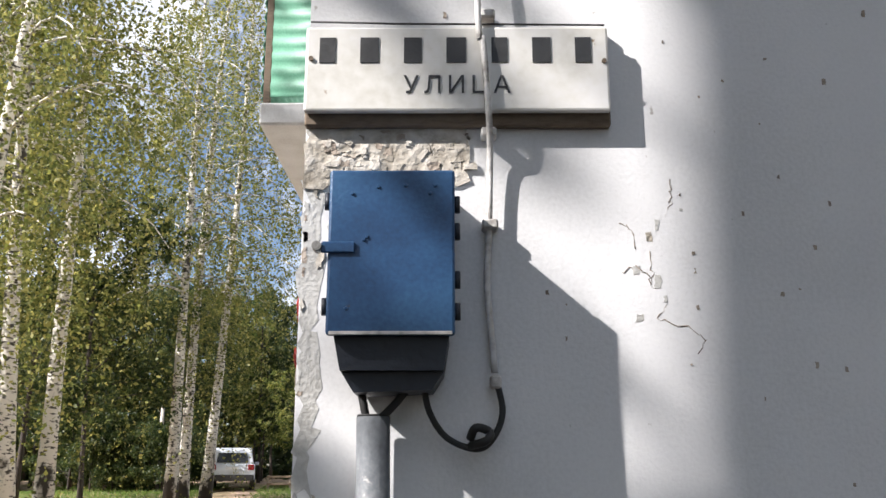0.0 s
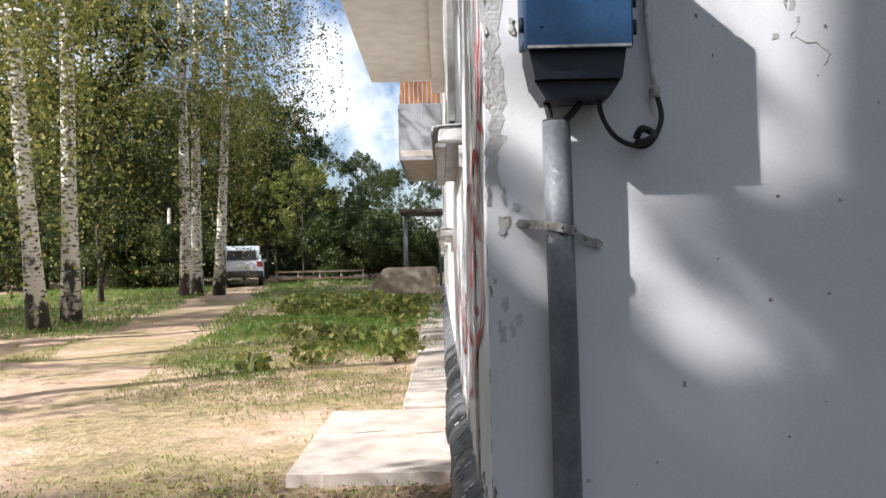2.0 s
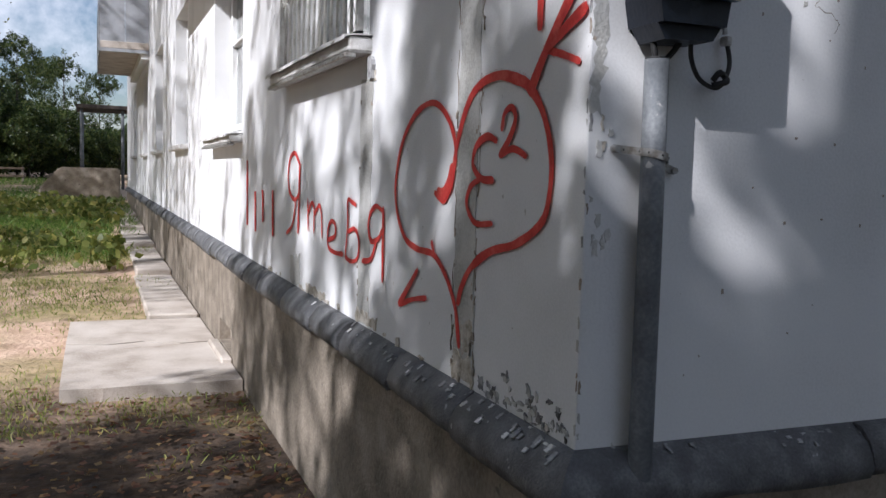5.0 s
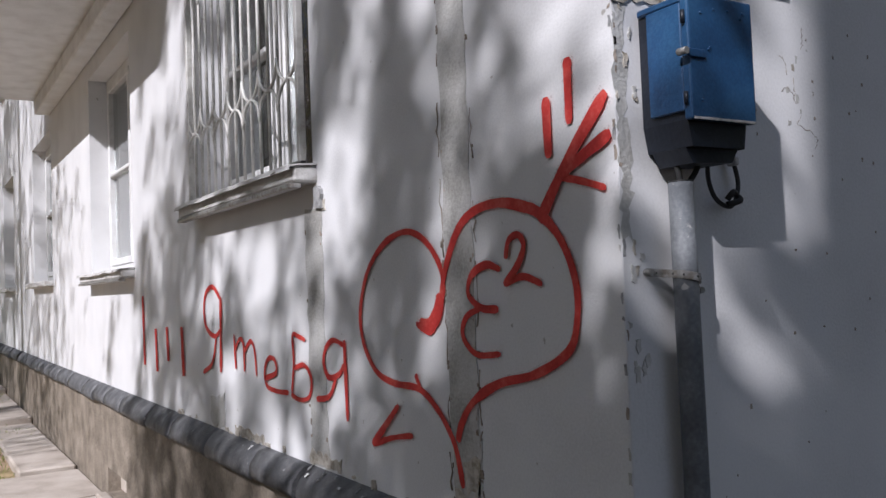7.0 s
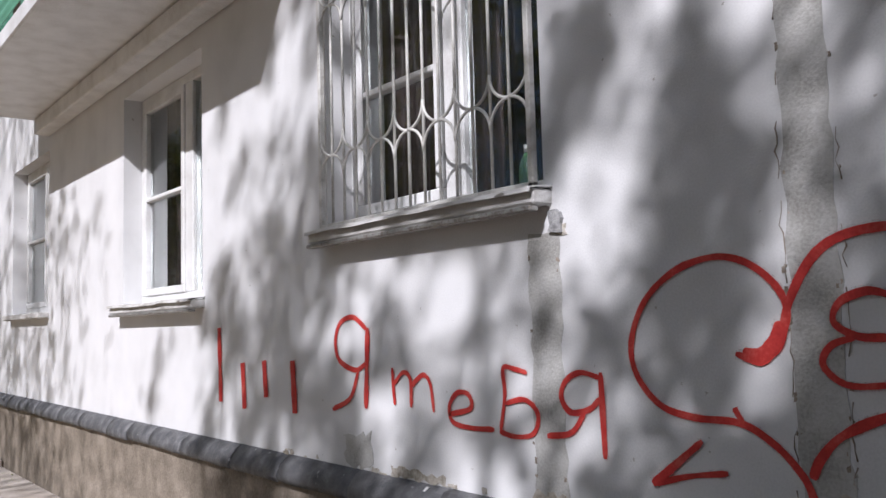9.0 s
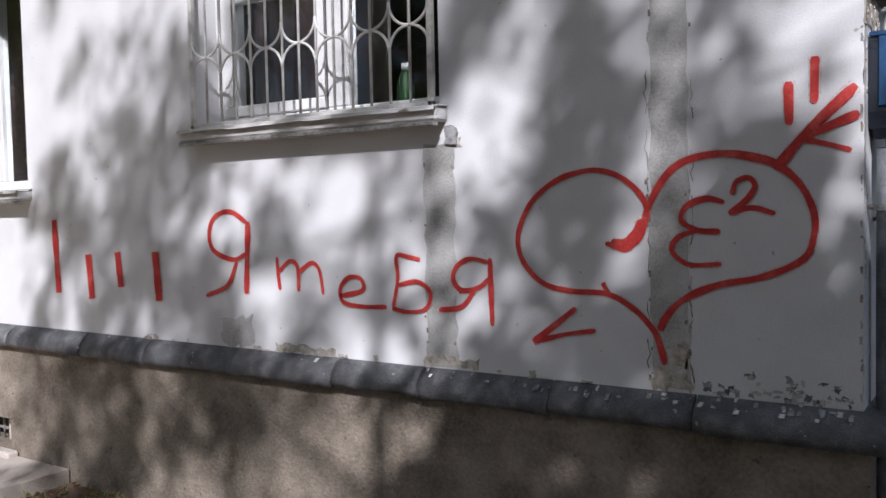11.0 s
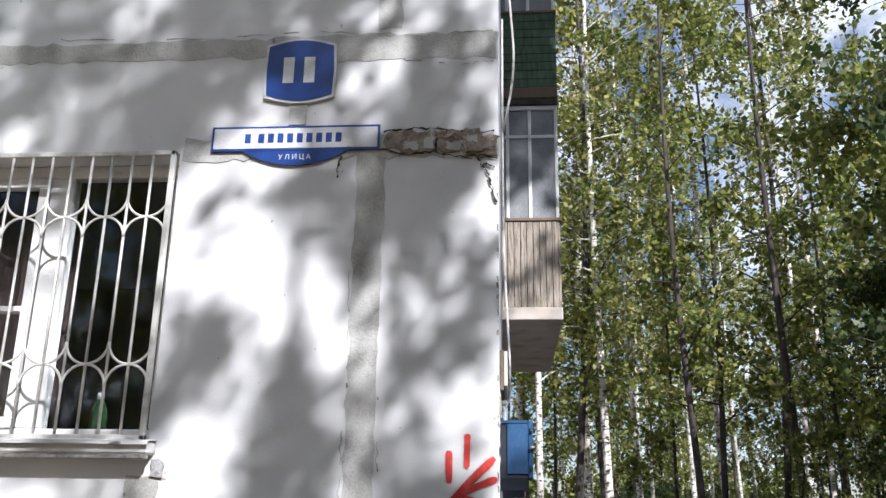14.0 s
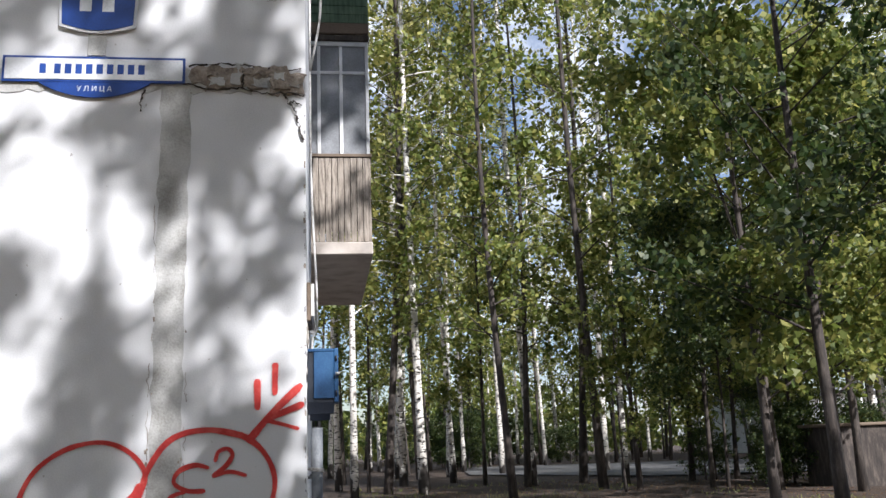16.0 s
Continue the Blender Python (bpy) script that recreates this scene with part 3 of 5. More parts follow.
# cracks along the joints
for pts in ([(0.66, 0.90), (0.655, 1.3), (0.665, 1.75), (0.652, 2.1), (0.66, 2.6)], [(0.51, 0.86), (0.515, 1.1), (0.508, 1.5), (0.512, 1.9)], [(0.02, 3.78), (0.4, 3.755), (0.9, 3.79), (1.5, 3.77), (2.2, 3.785)], [(0.45, 3.63), (0.2, 3.60), (0.02, 3.615)]):
    line = smooth_line(pts, 16)
    at = 0
    while at < len(line) - 3:
        run = rng.randint(3, 9)
        piece = [west(p[0] + rng.uniform(-0.007, 0.007), p[1] + rng.uniform(-0.006, 0.006), 0.0028) for p in line[at:at + run]]
        if len(piece) > 2:
            part("crack", tube(bmesh.new(), piece, [rng.uniform(0.0004, 0.0022) for _ in piece], 4), BROKEN, wall_west)
        at += run + rng.randint(0, 5)

for k in range(54):
    side = rng.choice((0.513, 0.522, 0.648, 0.657, 1.432, 1.568))
    a, b = rng.gauss(side, 0.006), 0.85 + 1.25 * rng.random() ** 1.6
    if side > 1 and b > 1.68:
        b -= 0.7
    s = rng.uniform(0.003, 0.010)
    patch("pock", a, a + s, b, b + s * rng.uniform(0.8, 2.5), west, 0.0035 + 0.00002 * k, BROKEN, wall_west, 0.002, 0.004)

# south wall: rough corner, scars and specks
patch("rough_render", 0.004, 0.265, 1.97, 2.085, south, 0.004, ROUGH, wall_south, 0.008, 0.02)
patch("rough_render", 0.004, 0.030, 1.50, 1.97, south, 0.0006, MORTAR, wall_south, 0.012, 0.02)
for pts in ([(0.585, 1.98), (0.583, 1.95), (0.582, 1.93)], [(0.57, 1.78), (0.555, 1.755), (0.60, 1.742), (0.622, 1.72), (0.612, 1.705)], [(0.545, 1.86), (0.548, 1.83), (0.54, 1.81)], [(0.50, 1.91), (0.515, 1.90), (0.525, 1.87)], [(0.50, 1.83), (0.53, 1.835), (0.55, 1.80)]):
    part("crack", tube(bmesh.new(), [south(p[0] + rng.uniform(-0.004, 0.004), p[1] + rng.uniform(-0.004, 0.004), 0.0) for p in smooth_line(pts, 5)], [rng.uniform(0.0002, 0.0013) for p in smooth_line(pts, 5)], 4), BROKEN, wall_south)
for k in range(8):
    a, b = rng.gauss(0.555, 0.03), rng.gauss(1.80, 0.055)
    patch("flake", a, a + rng.uniform(0.003, 0.012), b, b + rng.uniform(0.004, 0.022), south, 0.0005 + 0.00003 * k, MORTAR if k % 5 else ROUGH, wall_south, 0.002, 0.005)
for k in range(22):
    a, b = rng.uniform(0.002, 0.05), rng.uniform(1.2, 2.08)
    patch("flake", a, a + rng.uniform(0.003, 0.012), b, b + rng.uniform(0.006, 0.03), south, 0.0024 + 0.00002 * k, (MORTAR, MORTAR, ROUGH)[k % 3], wall_south, 0.003, 0.006)
for k in range(46):
    a, b = rng.uniform(0.02, 0.26), rng.uniform(1.975, 2.06)
    patch("flake", a, a + rng.uniform(0.004, 0.018), b, b + rng.uniform(0.004, 0.018), south, 0.0044 + 0.00005 * k, (BROKEN, ROUGH, ROUGH)[k % 3], wall_south, 0.004, 0.006)
for k in range(60):
    a, b, s = rng.uniform(0.16, 1.2), rng.uniform(0.86, 2.3), rng.uniform(0.002, 0.006)
    patch("speck", a, a + s, b, b + s * rng.uniform(0.6, 2.2), south, 0.0014, BROKEN, wall_south, 0.001, 0.004)


# ---- windows ----
def lattice(u0, u1, v0, v1, parent):
    """A welded window grille: upright bars and two rows of bowed ornaments."""
    w = 0.035
    for a, b in (((u0, v0), (u1, v0)), ((u0, v1), (u1, v1)), ((u0, v0), (u0, v1)), ((u1, v0), (u1, v1))):
        lo, hi = (min(a[0], b[0]) - 0.012, min(a[1], b[1]) - 0.012), (max(a[0], b[0]) + 0.012, max(a[1], b[1]) + 0.012)
        part("grille_frame", boxed(west(lo[0], lo[1], w - 0.015), west(hi[0], hi[1], w + 0.01), 0.003), GRILLE, parent)
    n = 13
    s = (u1 - u0) / (n + 1)
    for k in range(1, n + 1):
        part("grille_bar", tube(bmesh.new(), [west(u0 + s * k, v0, w), west(u0 + s * k, v1, w)], 0.0065, 6), GRILLE, parent)
    for zc in (v0 + 0.24 * (v1 - v0), v0 + 0.76 * (v1 - v0)):
        for k in range(0, n + 2, 2):
            for du in (-1, 1):
                for dv in (-1, 1):
                    c = (u0 + s * (k + du), zc + dv * s)
                    if not u0 - 0.001 <= u0 + s * (k + du) <= u1 + 0.001:
                        continue
                    arc = [(c[0] - du * s * math.cos(a), c[1] - dv * s * math.sin(a)) for a in [math.pi / 2 * q / 6 for q in range(7)]]
                    part("grille_arc", tube(bmesh.new(), [west(p[0], p[1], w + 0.003) for p in arc], 0.006, 6), GRILLE, parent)


def window(name, u0, u1, v0, v1, mullion, transom, label, deep=0.13, detailed=True):
    ob = thing(name, label, "window", (deep, u0, v0), kind="structure")
    f = 0.065
    for lo, hi in (((u0, v0), (u1, v0 + f)), ((u0, v1 - f), (u1, v1)), ((u0, v0 + f), (u0 + f, v1 - f)), ((u1 - f, v0 + f), (u1, v1 - f)), ((mullion - 0.06, v0 + f), (mullion + 0.06, v1 - f))):
        part("window_frame", boxed((deep, lo[0], lo[1]), (deep + 0.07, hi[0], hi[1]), 0.006), WHITE, ob)
    # the sash north of the mullion stands a little proud and has a cross bar
    a, b = mullion + 0.062, u1 - f - 0.002
    for lo, hi in (((a, v0 + f), (b, v0 + f + 0.05)), ((a, v1 - f - 0.05), (b, v1 - f)), ((a, v0 + f + 0.05), (a + 0.05, v1 - f - 0.05)), ((b - 0.05, v0 + f + 0.05), (b, v1 - f - 0.05)), ((a + 0.05, transom - 0.014), (b - 0.05, transom + 0.014))):
        part("sash", boxed((deep - 0.012, lo[0], lo[1]), (deep + 0.045, hi[0], hi[1]), 0.005), WHITE, ob)
    for p, q in ((u0 + f, mullion - 0.06), (a + 0.05, b - 0.05)):
        pane = part("pane", boxed((deep + 0.025, p, v0 + f), (deep + 0.031, q, v1 - f)), GLASS, ob)
        pane.visible_shadow = False
    part("window_sill", boxed((-0.085, u0 - 0.035, v0 - 0.055), (deep, u1 + 0.035, v0 - 0.002), 0.008), SILL, ob)
    if detailed:
        bm = bmesh.new()
        rows = []
        for k in range(29):
            u = u0 - 0.04 + (u1 - u0 + 0.065) * k / 28
            lift = 0.006 + 0.007 * noise.noise(Vector((u * 5.0, v0, 3)))
            rows.append([bm.verts.new((x, u, v0 + z)) for x, z in ((0.0, 0.010), (-0.07, lift), (-0.104, lift - 0.006), (-0.108, lift - 0.022), (-0.102, lift - 0.022), (-0.099, lift - 0.010), (-0.068, lift - 0.004), (0.0, 0.004))])
        for p, q in zip(rows, rows[1:]):
            for k in range(8):
                bm.faces.new((p[k], p[(k + 1) % 8], q[(k + 1) % 8], q[k]))
        bm.faces.new(rows[0][::-1])
        bm.faces.new(rows[-1])
        part("flashing", bm, SILL, ob, "bent sheet flashing with peeling white paint")
        part("sill_drip", boxed((-0.095, u0 - 0.03, v0 - 0.075), (-0.055, u1 + 0.03, v0 - 0.057), 0.004), STEEL, ob)
        bm = bmesh.new()
        folds = 16
        line = [(0.42 + 0.025 * math.sin(k * 1.9), mullion + 0.02 + (u1 - mullion) * k / folds) for k in range(folds + 1)]
        low = [bm.verts.new((x, y, v0 + 0.02)) for x, y in line]
        top = [bm.verts.new((x, y, v1 + 0.1)) for x, y in line]
        for k in range(folds):
            bm.faces.new((low[k], low[k + 1], top[k + 1], top[k])).smooth = True
        curtain = single("curtain", bm, CURTAIN, "dark brown curtain hanging behind the window", "curtain")
        solid = curtain.modifiers.new("thickness", "SOLIDIFY")
        solid.thickness = 0.006
    return ob


w1 = window("window_1", *LOW[0], 2.11, 2.45, "white framed window behind a cream welded grille")
grille = thing("window_grille", "cream painted steel window grille with bowed ornaments", "grille", (0, LOW[0][0], LOW[0][2]))
lattice(LOW[0][0] + 0.015, LOW[0][1] - 0.015, LOW[0][2] + 0.015, LOW[0][3] - 0.012, grille)
w2 = window("window_2", *LOW[1], 4.83, 2.34, "white framed window with a narrow fixed pane")
for i, h in enumerate(LOW[2:] + HIGH):
    window("window_%d" % (i + 3), *h, h[0] + 0.55, (h[2] + h[3]) / 2, "white framed flat window in a plain reveal", detailed=False)

# on the indoor sills
single("inner_sill", boxed((0.205, 1.5, 1.80), (0.40, 2.86, 1.842), 0.005), WHITE, "white indoor window sill board", "sill", kind="structure")
single("inner_sill", boxed((0.205, 4.31, 1.56), (0.40, 5.71, 1.602), 0.005), WHITE, "white indoor window sill board", "sill", kind="structure")
BOTTLE = material("green_bottle_plastic", (0.03, 0.09, 0.03), scale=10, rough=0.3, bump=0.0)
bottle = thing("bottle", "green plastic bottle with a white cap on a window sill", "bottle", (0.29, 1.86, 1.842))
part("body", tube(bmesh.new(), [(0.29, 1.86, 1.842), (0.29, 1.86, 1.99), (0.29, 1.86, 2.03), (0.29, 1.86, 2.055)], [0.038, 0.038, 0.026, 0.014], 14), BOTTLE, bottle)
part("cap", tube(bmesh.new(), [(0.29, 1.86, 2.056), (0.29, 1.86, 2.085)], 0.016, 12), WHITE, bottle, "white cap")


def potted_plant(y, seed):
    r = np.random.RandomState(seed)
    p = thing("potted_plant", "small leafy houseplant in a dark pot on the sill", "plant", (0.30, y, 1.602), "plants on the window sill")
    part("pot", tube(bmesh.new(), [(0.30, y, 1.602), (0.30, y, 1.70)], [0.045, 0.062], 12), BROKEN, p)
    n = 60
    c = r.normal(0, 1, (n, 3)) * (0.05, 0.07, 0.06) + (0, 0, 0.17)
    tagged(quads("leaf_cluster", leaf_cards(r, c, 0.05), LEAF_GREEN, p), kind="stuff")
    return p


def leaf_cards(r, centres, size, flat=0.0):
    """Pointed leaves of about that length, turned at random, round the given centres."""
    n = len(centres)
    a = r.normal(0, 1, (n, 3))
    a /= np.linalg.norm(a, axis=1)[:, None]
    b = np.cross(a, r.normal(0, 1, (n, 3)))
    b /= np.linalg.norm(b, axis=1)[:, None]
    s = size * r.uniform(0.65, 1.35, n)[:, None]
    return np.stack([centres - a * s * 0.5, centres + b * s * 0.33 - a * s * 0.08, centres + a * s * 0.5, centres - b * s * 0.33 - a * s * 0.08], 1)


for k, y in enumerate((4.42, 4.58)):
    potted_plant(y, k)


# ---- graffiti on the west wall ----
def stroke(name, pts, radius, parent, to3=west, taper=True, spray=True):
    """A sprayed line: a flat band with rounded, slightly uneven edges."""
    line = smooth_line(pts, 7)
    radius *= 0.80
    n = len(line)
    bm = bmesh.new()
    left, right = [], []
    for i, p in enumerate(line):
        d = line[min(i + 1, n - 1)] - line[max(i - 1, 0)]
        d = d / (np.linalg.norm(d) + 1e-9)
        wv = radius * (1 + 0.30 * noise.noise(Vector((p[0] * 11, p[1] * 11, radius * 90))) + 0.10 * noise.noise(Vector((p[0] * 60, p[1] * 60, 2))))
        if taper and (i == 0 or i == n - 1):
            wv *= 0.55
        left.append((p[0] - d[1] * wv, p[1] + d[0] * wv))
        right.append((p[0] + d[1] * wv, p[1] - d[0] * wv))
    lift = 0.0046 + 0.0002 * (len(parent.children) % 9)
    if spray:
        stroke("overspray", pts, radius * 1.75, parent, to3, False, False)
    a = [bm.verts.new(to3(*q, lift)) for q in left]
    b = [bm.verts.new(to3(*q, lift)) for q in right]
    for i in range(n - 1):
        bm.faces.new((a[i], a[i + 1], b[i + 1], b[i]))
    if not spray:
        bm.verts.ensure_lookup_table()
        for v in bm.verts:
            v.co.x = -0.0036
    return part(name, bm, RED if spray else OVERSPRAY, parent)


heart = thing("graffiti_heart", "red sprayed heart pierced by an arrow", "graffiti", (0, 0.65, 1.0))
stroke("heart_line", [(0.811, 1.322), (0.732, 1.304), (0.677, 1.371), (0.661, 1.437), (0.70, 1.505), (0.78, 1.559), (0.875, 1.574), (0.995, 1.543), (1.099, 1.465), (1.152, 1.352), (1.137, 1.259), (1.058, 1.178), (0.946, 1.151), (0.807, 1.146), (0.715, 1.101), (0.655, 1.046), (0.626, 1.0), (0.602, 0.916)], 0.0125, heart)
stroke("heart_line", [(0.753, 1.307), (0.688, 1.342), (0.655, 1.447), (0.592, 1.548), (0.516, 1.596), (0.406, 1.609), (0.302, 1.59), (0.242, 1.566), (0.177, 1.506), (0.137, 1.42), (0.137, 1.343), (0.169, 1.274), (0.286, 1.219), (0.427, 1.188), (0.538, 1.137), (0.596, 1.078), (0.62, 1.029)], 0.0145, heart)
stroke("heart_line", [(0.79, 1.32), (0.74, 1.32), (0.70, 1.35), (0.675, 1.40)], 0.022, heart)
for pts, r in (([(0.248, 1.552), (0.152, 1.664), (0.02, 1.79)], 0.019), ([(0.181, 1.639), (0.089, 1.677), (0.011, 1.707)], 0.015), ([(0.176, 1.642), (0.10, 1.622), (0.032, 1.601)], 0.010), ([(0.133, 1.885), (0.134, 1.82), (0.135, 1.746)], 0.0165), ([(0.209, 1.817), (0.208, 1.75), (0.207, 1.685)], 0.0165), ([(0.925, 1.091), (1.027, 1.011), (1.096, 0.959)], 0.014), ([(1.096, 0.959), (0.971, 0.994), (0.851, 1.015)], 0.011), ([(0.80, 1.15), (0.815, 1.17), (0.822, 1.185)], 0.010)):
    stroke("arrow_line", pts, r, heart)
stroke("letter_e", [(0.404, 1.454), (0.461, 1.467), (0.526, 1.444), (0.544, 1.398), (0.49, 1.365), (0.417, 1.361)], 0.0125, heart)
stroke("letter_e", [(0.49, 1.365), (0.555, 1.342), (0.575, 1.296), (0.518, 1.253), (0.414, 1.257)], 0.0105, heart)
stroke("number_two", [(0.38, 1.477), (0.366, 1.518), (0.328, 1.529), (0.309, 1.502), (0.337, 1.458), (0.39, 1.418)], 0.011, heart)
stroke("number_two", [(0.39, 1.418), (0.319, 1.435), (0.248, 1.416)], 0.009, heart)

words = thing("graffiti_words", "red sprayed handwriting in Cyrillic letters", "graffiti", (0, 2.0, 1.05))
for pts, r in (
    ([(2.558, 1.404), (2.664, 1.457), (2.772, 1.432), (2.812, 1.353), (2.78, 1.273), (2.656, 1.235), (2.567, 1.262)], 0.0135), ([(2.551, 1.41), (2.562, 1.25), (2.574, 1.079)], 0.019), ([(2.628, 1.23), (2.696, 1.115), (2.844, 1.06)], 0.0125),
    ([(2.375, 1.251), (2.368, 1.162), (2.36, 1.106)], 0.012), ([(2.364, 1.187), (2.30, 1.234), (2.252, 1.209), (2.249, 1.102)], 0.0115), ([(2.247, 1.184), (2.172, 1.228), (2.126, 1.196), (2.107, 1.093)], 0.0115),
    ([(2.015, 1.091), (1.892, 1.119), (1.90, 1.167), (1.965, 1.17), (2.012, 1.12), (1.992, 1.065), (1.888, 1.052), (1.766, 1.056)], 0.0115),
    ([(1.595, 1.252), (1.65, 1.262), (1.711, 1.264), (1.707, 1.176), (1.732, 1.057)], 0.0115), ([(1.708, 1.147), (1.608, 1.164), (1.549, 1.121), (1.572, 1.058), (1.66, 1.041), (1.738, 1.052)], 0.0115),
    ([(1.281, 1.246), (1.359, 1.259), (1.421, 1.231), (1.442, 1.181), (1.404, 1.137), (1.327, 1.15), (1.281, 1.184)], 0.012), ([(1.275, 1.262), (1.272, 1.13), (1.269, 1.008)], 0.014), ([(1.345, 1.138), (1.405, 1.074), (1.51, 1.056)], 0.012),
):
    stroke("letter_line", pts, r, words)
bars = thing("graffiti_bars", "red sprayed upright bars on the plaster", "graffiti", (0, 3.5, 1.02))
for a, b, c in ((4.06, 1.43, 1.03), (3.76, 1.245, 1.01), (3.51, 1.26, 1.08), (3.21, 1.265, 1.02)):
    stroke("bar", [(a, b), (a - 0.01, (b + c) / 2), (a - 0.02, c)], 0.03, bars, taper=False)


# ---- signs ----
def letters(text, size, to3, origin, mat, parent, depth, name="lettering", spread=1.0):
    """Letters of the built-in font as a mesh on a sign."""
    cu = bpy.data.curves.new("text", "FONT")
    cu.body, cu.size, cu.space_character, cu.align_x = text, size, spread, "CENTER"
    cu.fill_mode, cu.extrude, cu.resolution_u = "FRONT", 0.0006, 3
    tmp = bpy.data.objects.new("text", cu)
    scene.collection.objects.link(tmp)
    me = bpy.data.meshes.new_from_object(tmp.evaluated_get(bpy.context.evaluated_depsgraph_get()))
    bpy.data.objects.remove(tmp)
    base = Vector((0, 0, 0)) if parent is None else parent.location
    flip = -1 if to3 is west else 1
    for v in me.vertices:
        v.co = Vector(to3(origin[0] + flip * v.co.x, origin[1] + v.co.y, depth + v.co.z)) - base
    me.materials.clear()
    me.materials.append(mat)
    ob = new(name, me)
    ob.parent = parent
    return ob


board = thing("street_sign", "white enamel street sign on a dark wooden board with black lettering", "sign", (0.245, -0.02, 2.07))
part("backing_board", boxed((0.0, -0.018, 2.066), (0.492, -0.001, 2.238), 0.003), WOODEDGE, board, "dark aged wooden backing")
bm = boxed((0.0, -0.034, 2.085), (0.490, -0.019, 2.232), 0.004, 2)
part("plate", bm, SIGN, board)
for k, (c, wd) in enumerate(((0.036, 0.036), (0.104, 0.042), (0.174, 0.040), (0.244, 0.044), (0.314, 0.036), (0.382, 0.042), (0.449, 0.036))):
    part("lettering_bar", boxed((c - wd * 0.36, -0.0355, 2.168), (c + wd * 0.36, -0.0342, 2.212)), INK, board)
letters("УЛИЦА", 0.042, south, (0.245, 2.115), INK, board, 0.0352, spread=1.3)
for x, z in ((0.010, 2.175), (0.482, 2.170)):
    part("screw", tube(bmesh.new(), [(x, -0.034, z), (x, -0.0375, z)], 0.004, 10), WOODEDGE, board)
part("hanger_wire", tube(bmesh.new(), [(0.006, -0.03, 2.243), (0.16, -0.028, 2.240), (0.33, -0.028, 2.239), (0.486, -0.03, 2.236)], 0.0018, 5), BLACK, board)

number = thing("number_plate", "blue enamel number plate with a white rim and white bars", "sign", (-0.01, 0.94, 3.42))


def shield(inset):
    u0, u1, v0, v1 = 0.772 + inset, 1.107 - inset, 3.437 + inset, 3.715 - inset
    out = []
    for k in range(13):
        t = k / 12
        out.append((u0 + (u1 - u0) * t, v0 - 0.032 * math.sin(math.pi * t)))
    out.append((u1 + 0.006, (v0 + v1) / 2))
    for k in range(13):
        t = 1 - k / 12
        out.append((u0 + (u1 - u0) * t, v1 + 0.032 * math.sin(math.pi * t)))
    out.append((u0 - 0.006, (v0 + v1) / 2))
    return out


part("rim", slab(bmesh.new(), shield(0.0), lambda u, v, w: west(u, v, 0.008 + w), 0.010), PLATE_WHITE, number)
part("field", slab(bmesh.new(), shield(0.011), lambda u, v, w: west(u, v, 0.0185 + w), 0.003), PLATE_BLUE, number)
for c in (0.995, 0.895):
    part("figure_bar", boxed(west(c - 0.026, 3.51, 0.0218), west(c + 0.026, 3.645, 0.0226)), PLATE_WHITE, number)
part("bracket", boxed(west(0.90, 3.30, 0.001), west(0.98, 3.44, 0.0075)), MORTAR, number)

plate = thing("name_plate", "white enamel street plate with a blue border and lower blue band", "sign", (-0.01, 0.94, 3.16))
part("lower_band", slab(bmesh.new(), [(1.18, 3.165), (0.70, 3.165)] + [(0.70 + 0.48 * k / 14, 3.16 - 0.068 * math.sin(math.pi * k / 14) ** 0.8) for k in range(15)], lambda u, v, w: west(u, v, 0.008 + w), 0.008), PLATE_BLUE, plate)
bm = boxed(west(0.545, 3.165, 0.008), west(1.338, 3.288, 0.018))
part("border", bm, PLATE_BLUE, plate)
part("field", boxed(west(0.556, 3.176, 0.0182), west(1.327, 3.277, 0.0205), 0.002), PLATE_WHITE, plate)
for k in range(10):
    c = 1.165 - k * 0.0455 - (0.018 if k > 0 else 0)
    part("lettering_bar", boxed(west(c - 0.014, 3.203, 0.0206), west(c + 0.014, 3.25, 0.0214)), PLATE_BLUE, plate)
letters("УЛИЦА", 0.034, west, (0.94, 3.122), PLATE_WHITE, plate, 0.0168, spread=1.5)

# ---- cable box, pipe and cables on the south wall ----
cabinet = thing("cable_box", "dented blue steel cable box on the wall", "cable box", (0.15, -0.07, 1.71))
part("body", slab(bmesh.new(), [(0.080, 1.665), (0.224, 1.665), (0.232, 1.715), (0.232, 1.935), (0.070, 1.935), (0.070, 1.715)], lambda u, v, w: south(u, v, 0.002 + w), 0.116), DARK_BLUE, cabinet)
bm = boxed((0.061, -0.138, 1.712), (0.240, -0.1182, 1.950), 0.004, 2)
part("door", bm, BLUE, cabinet, "blue enamelled door with rivets")
part("top_flange", boxed((0.062, -0.118, 1.9355), (0.239, -0.004, 1.9495), 0.003), BLUE, cabinet)
part("side_flange", boxed((0.0612, -0.1178, 1.73), (0.0698, -0.03, 1.935), 0.002), BLUE, cabinet)
part("side_flange", boxed((0.2322, -0.1178, 1.73), (0.2392, -0.03, 1.935), 0.002), BLUE, cabinet)
part("bottom_box", slab(bmesh.new(), [(0.098, 1.636), (0.208, 1.640), (0.224, 1.6648), (0.080, 1.6648)], lambda u, v, w: south(u, v, 0.012 + w), 0.088), DARK_BLUE, cabinet)
part("worn_edge", boxed((0.066, -0.1392, 1.7115), (0.236, -0.137, 1.7165), 0.0006), CABLE, cabinet, "paint worn to bare metal along the lower edge")
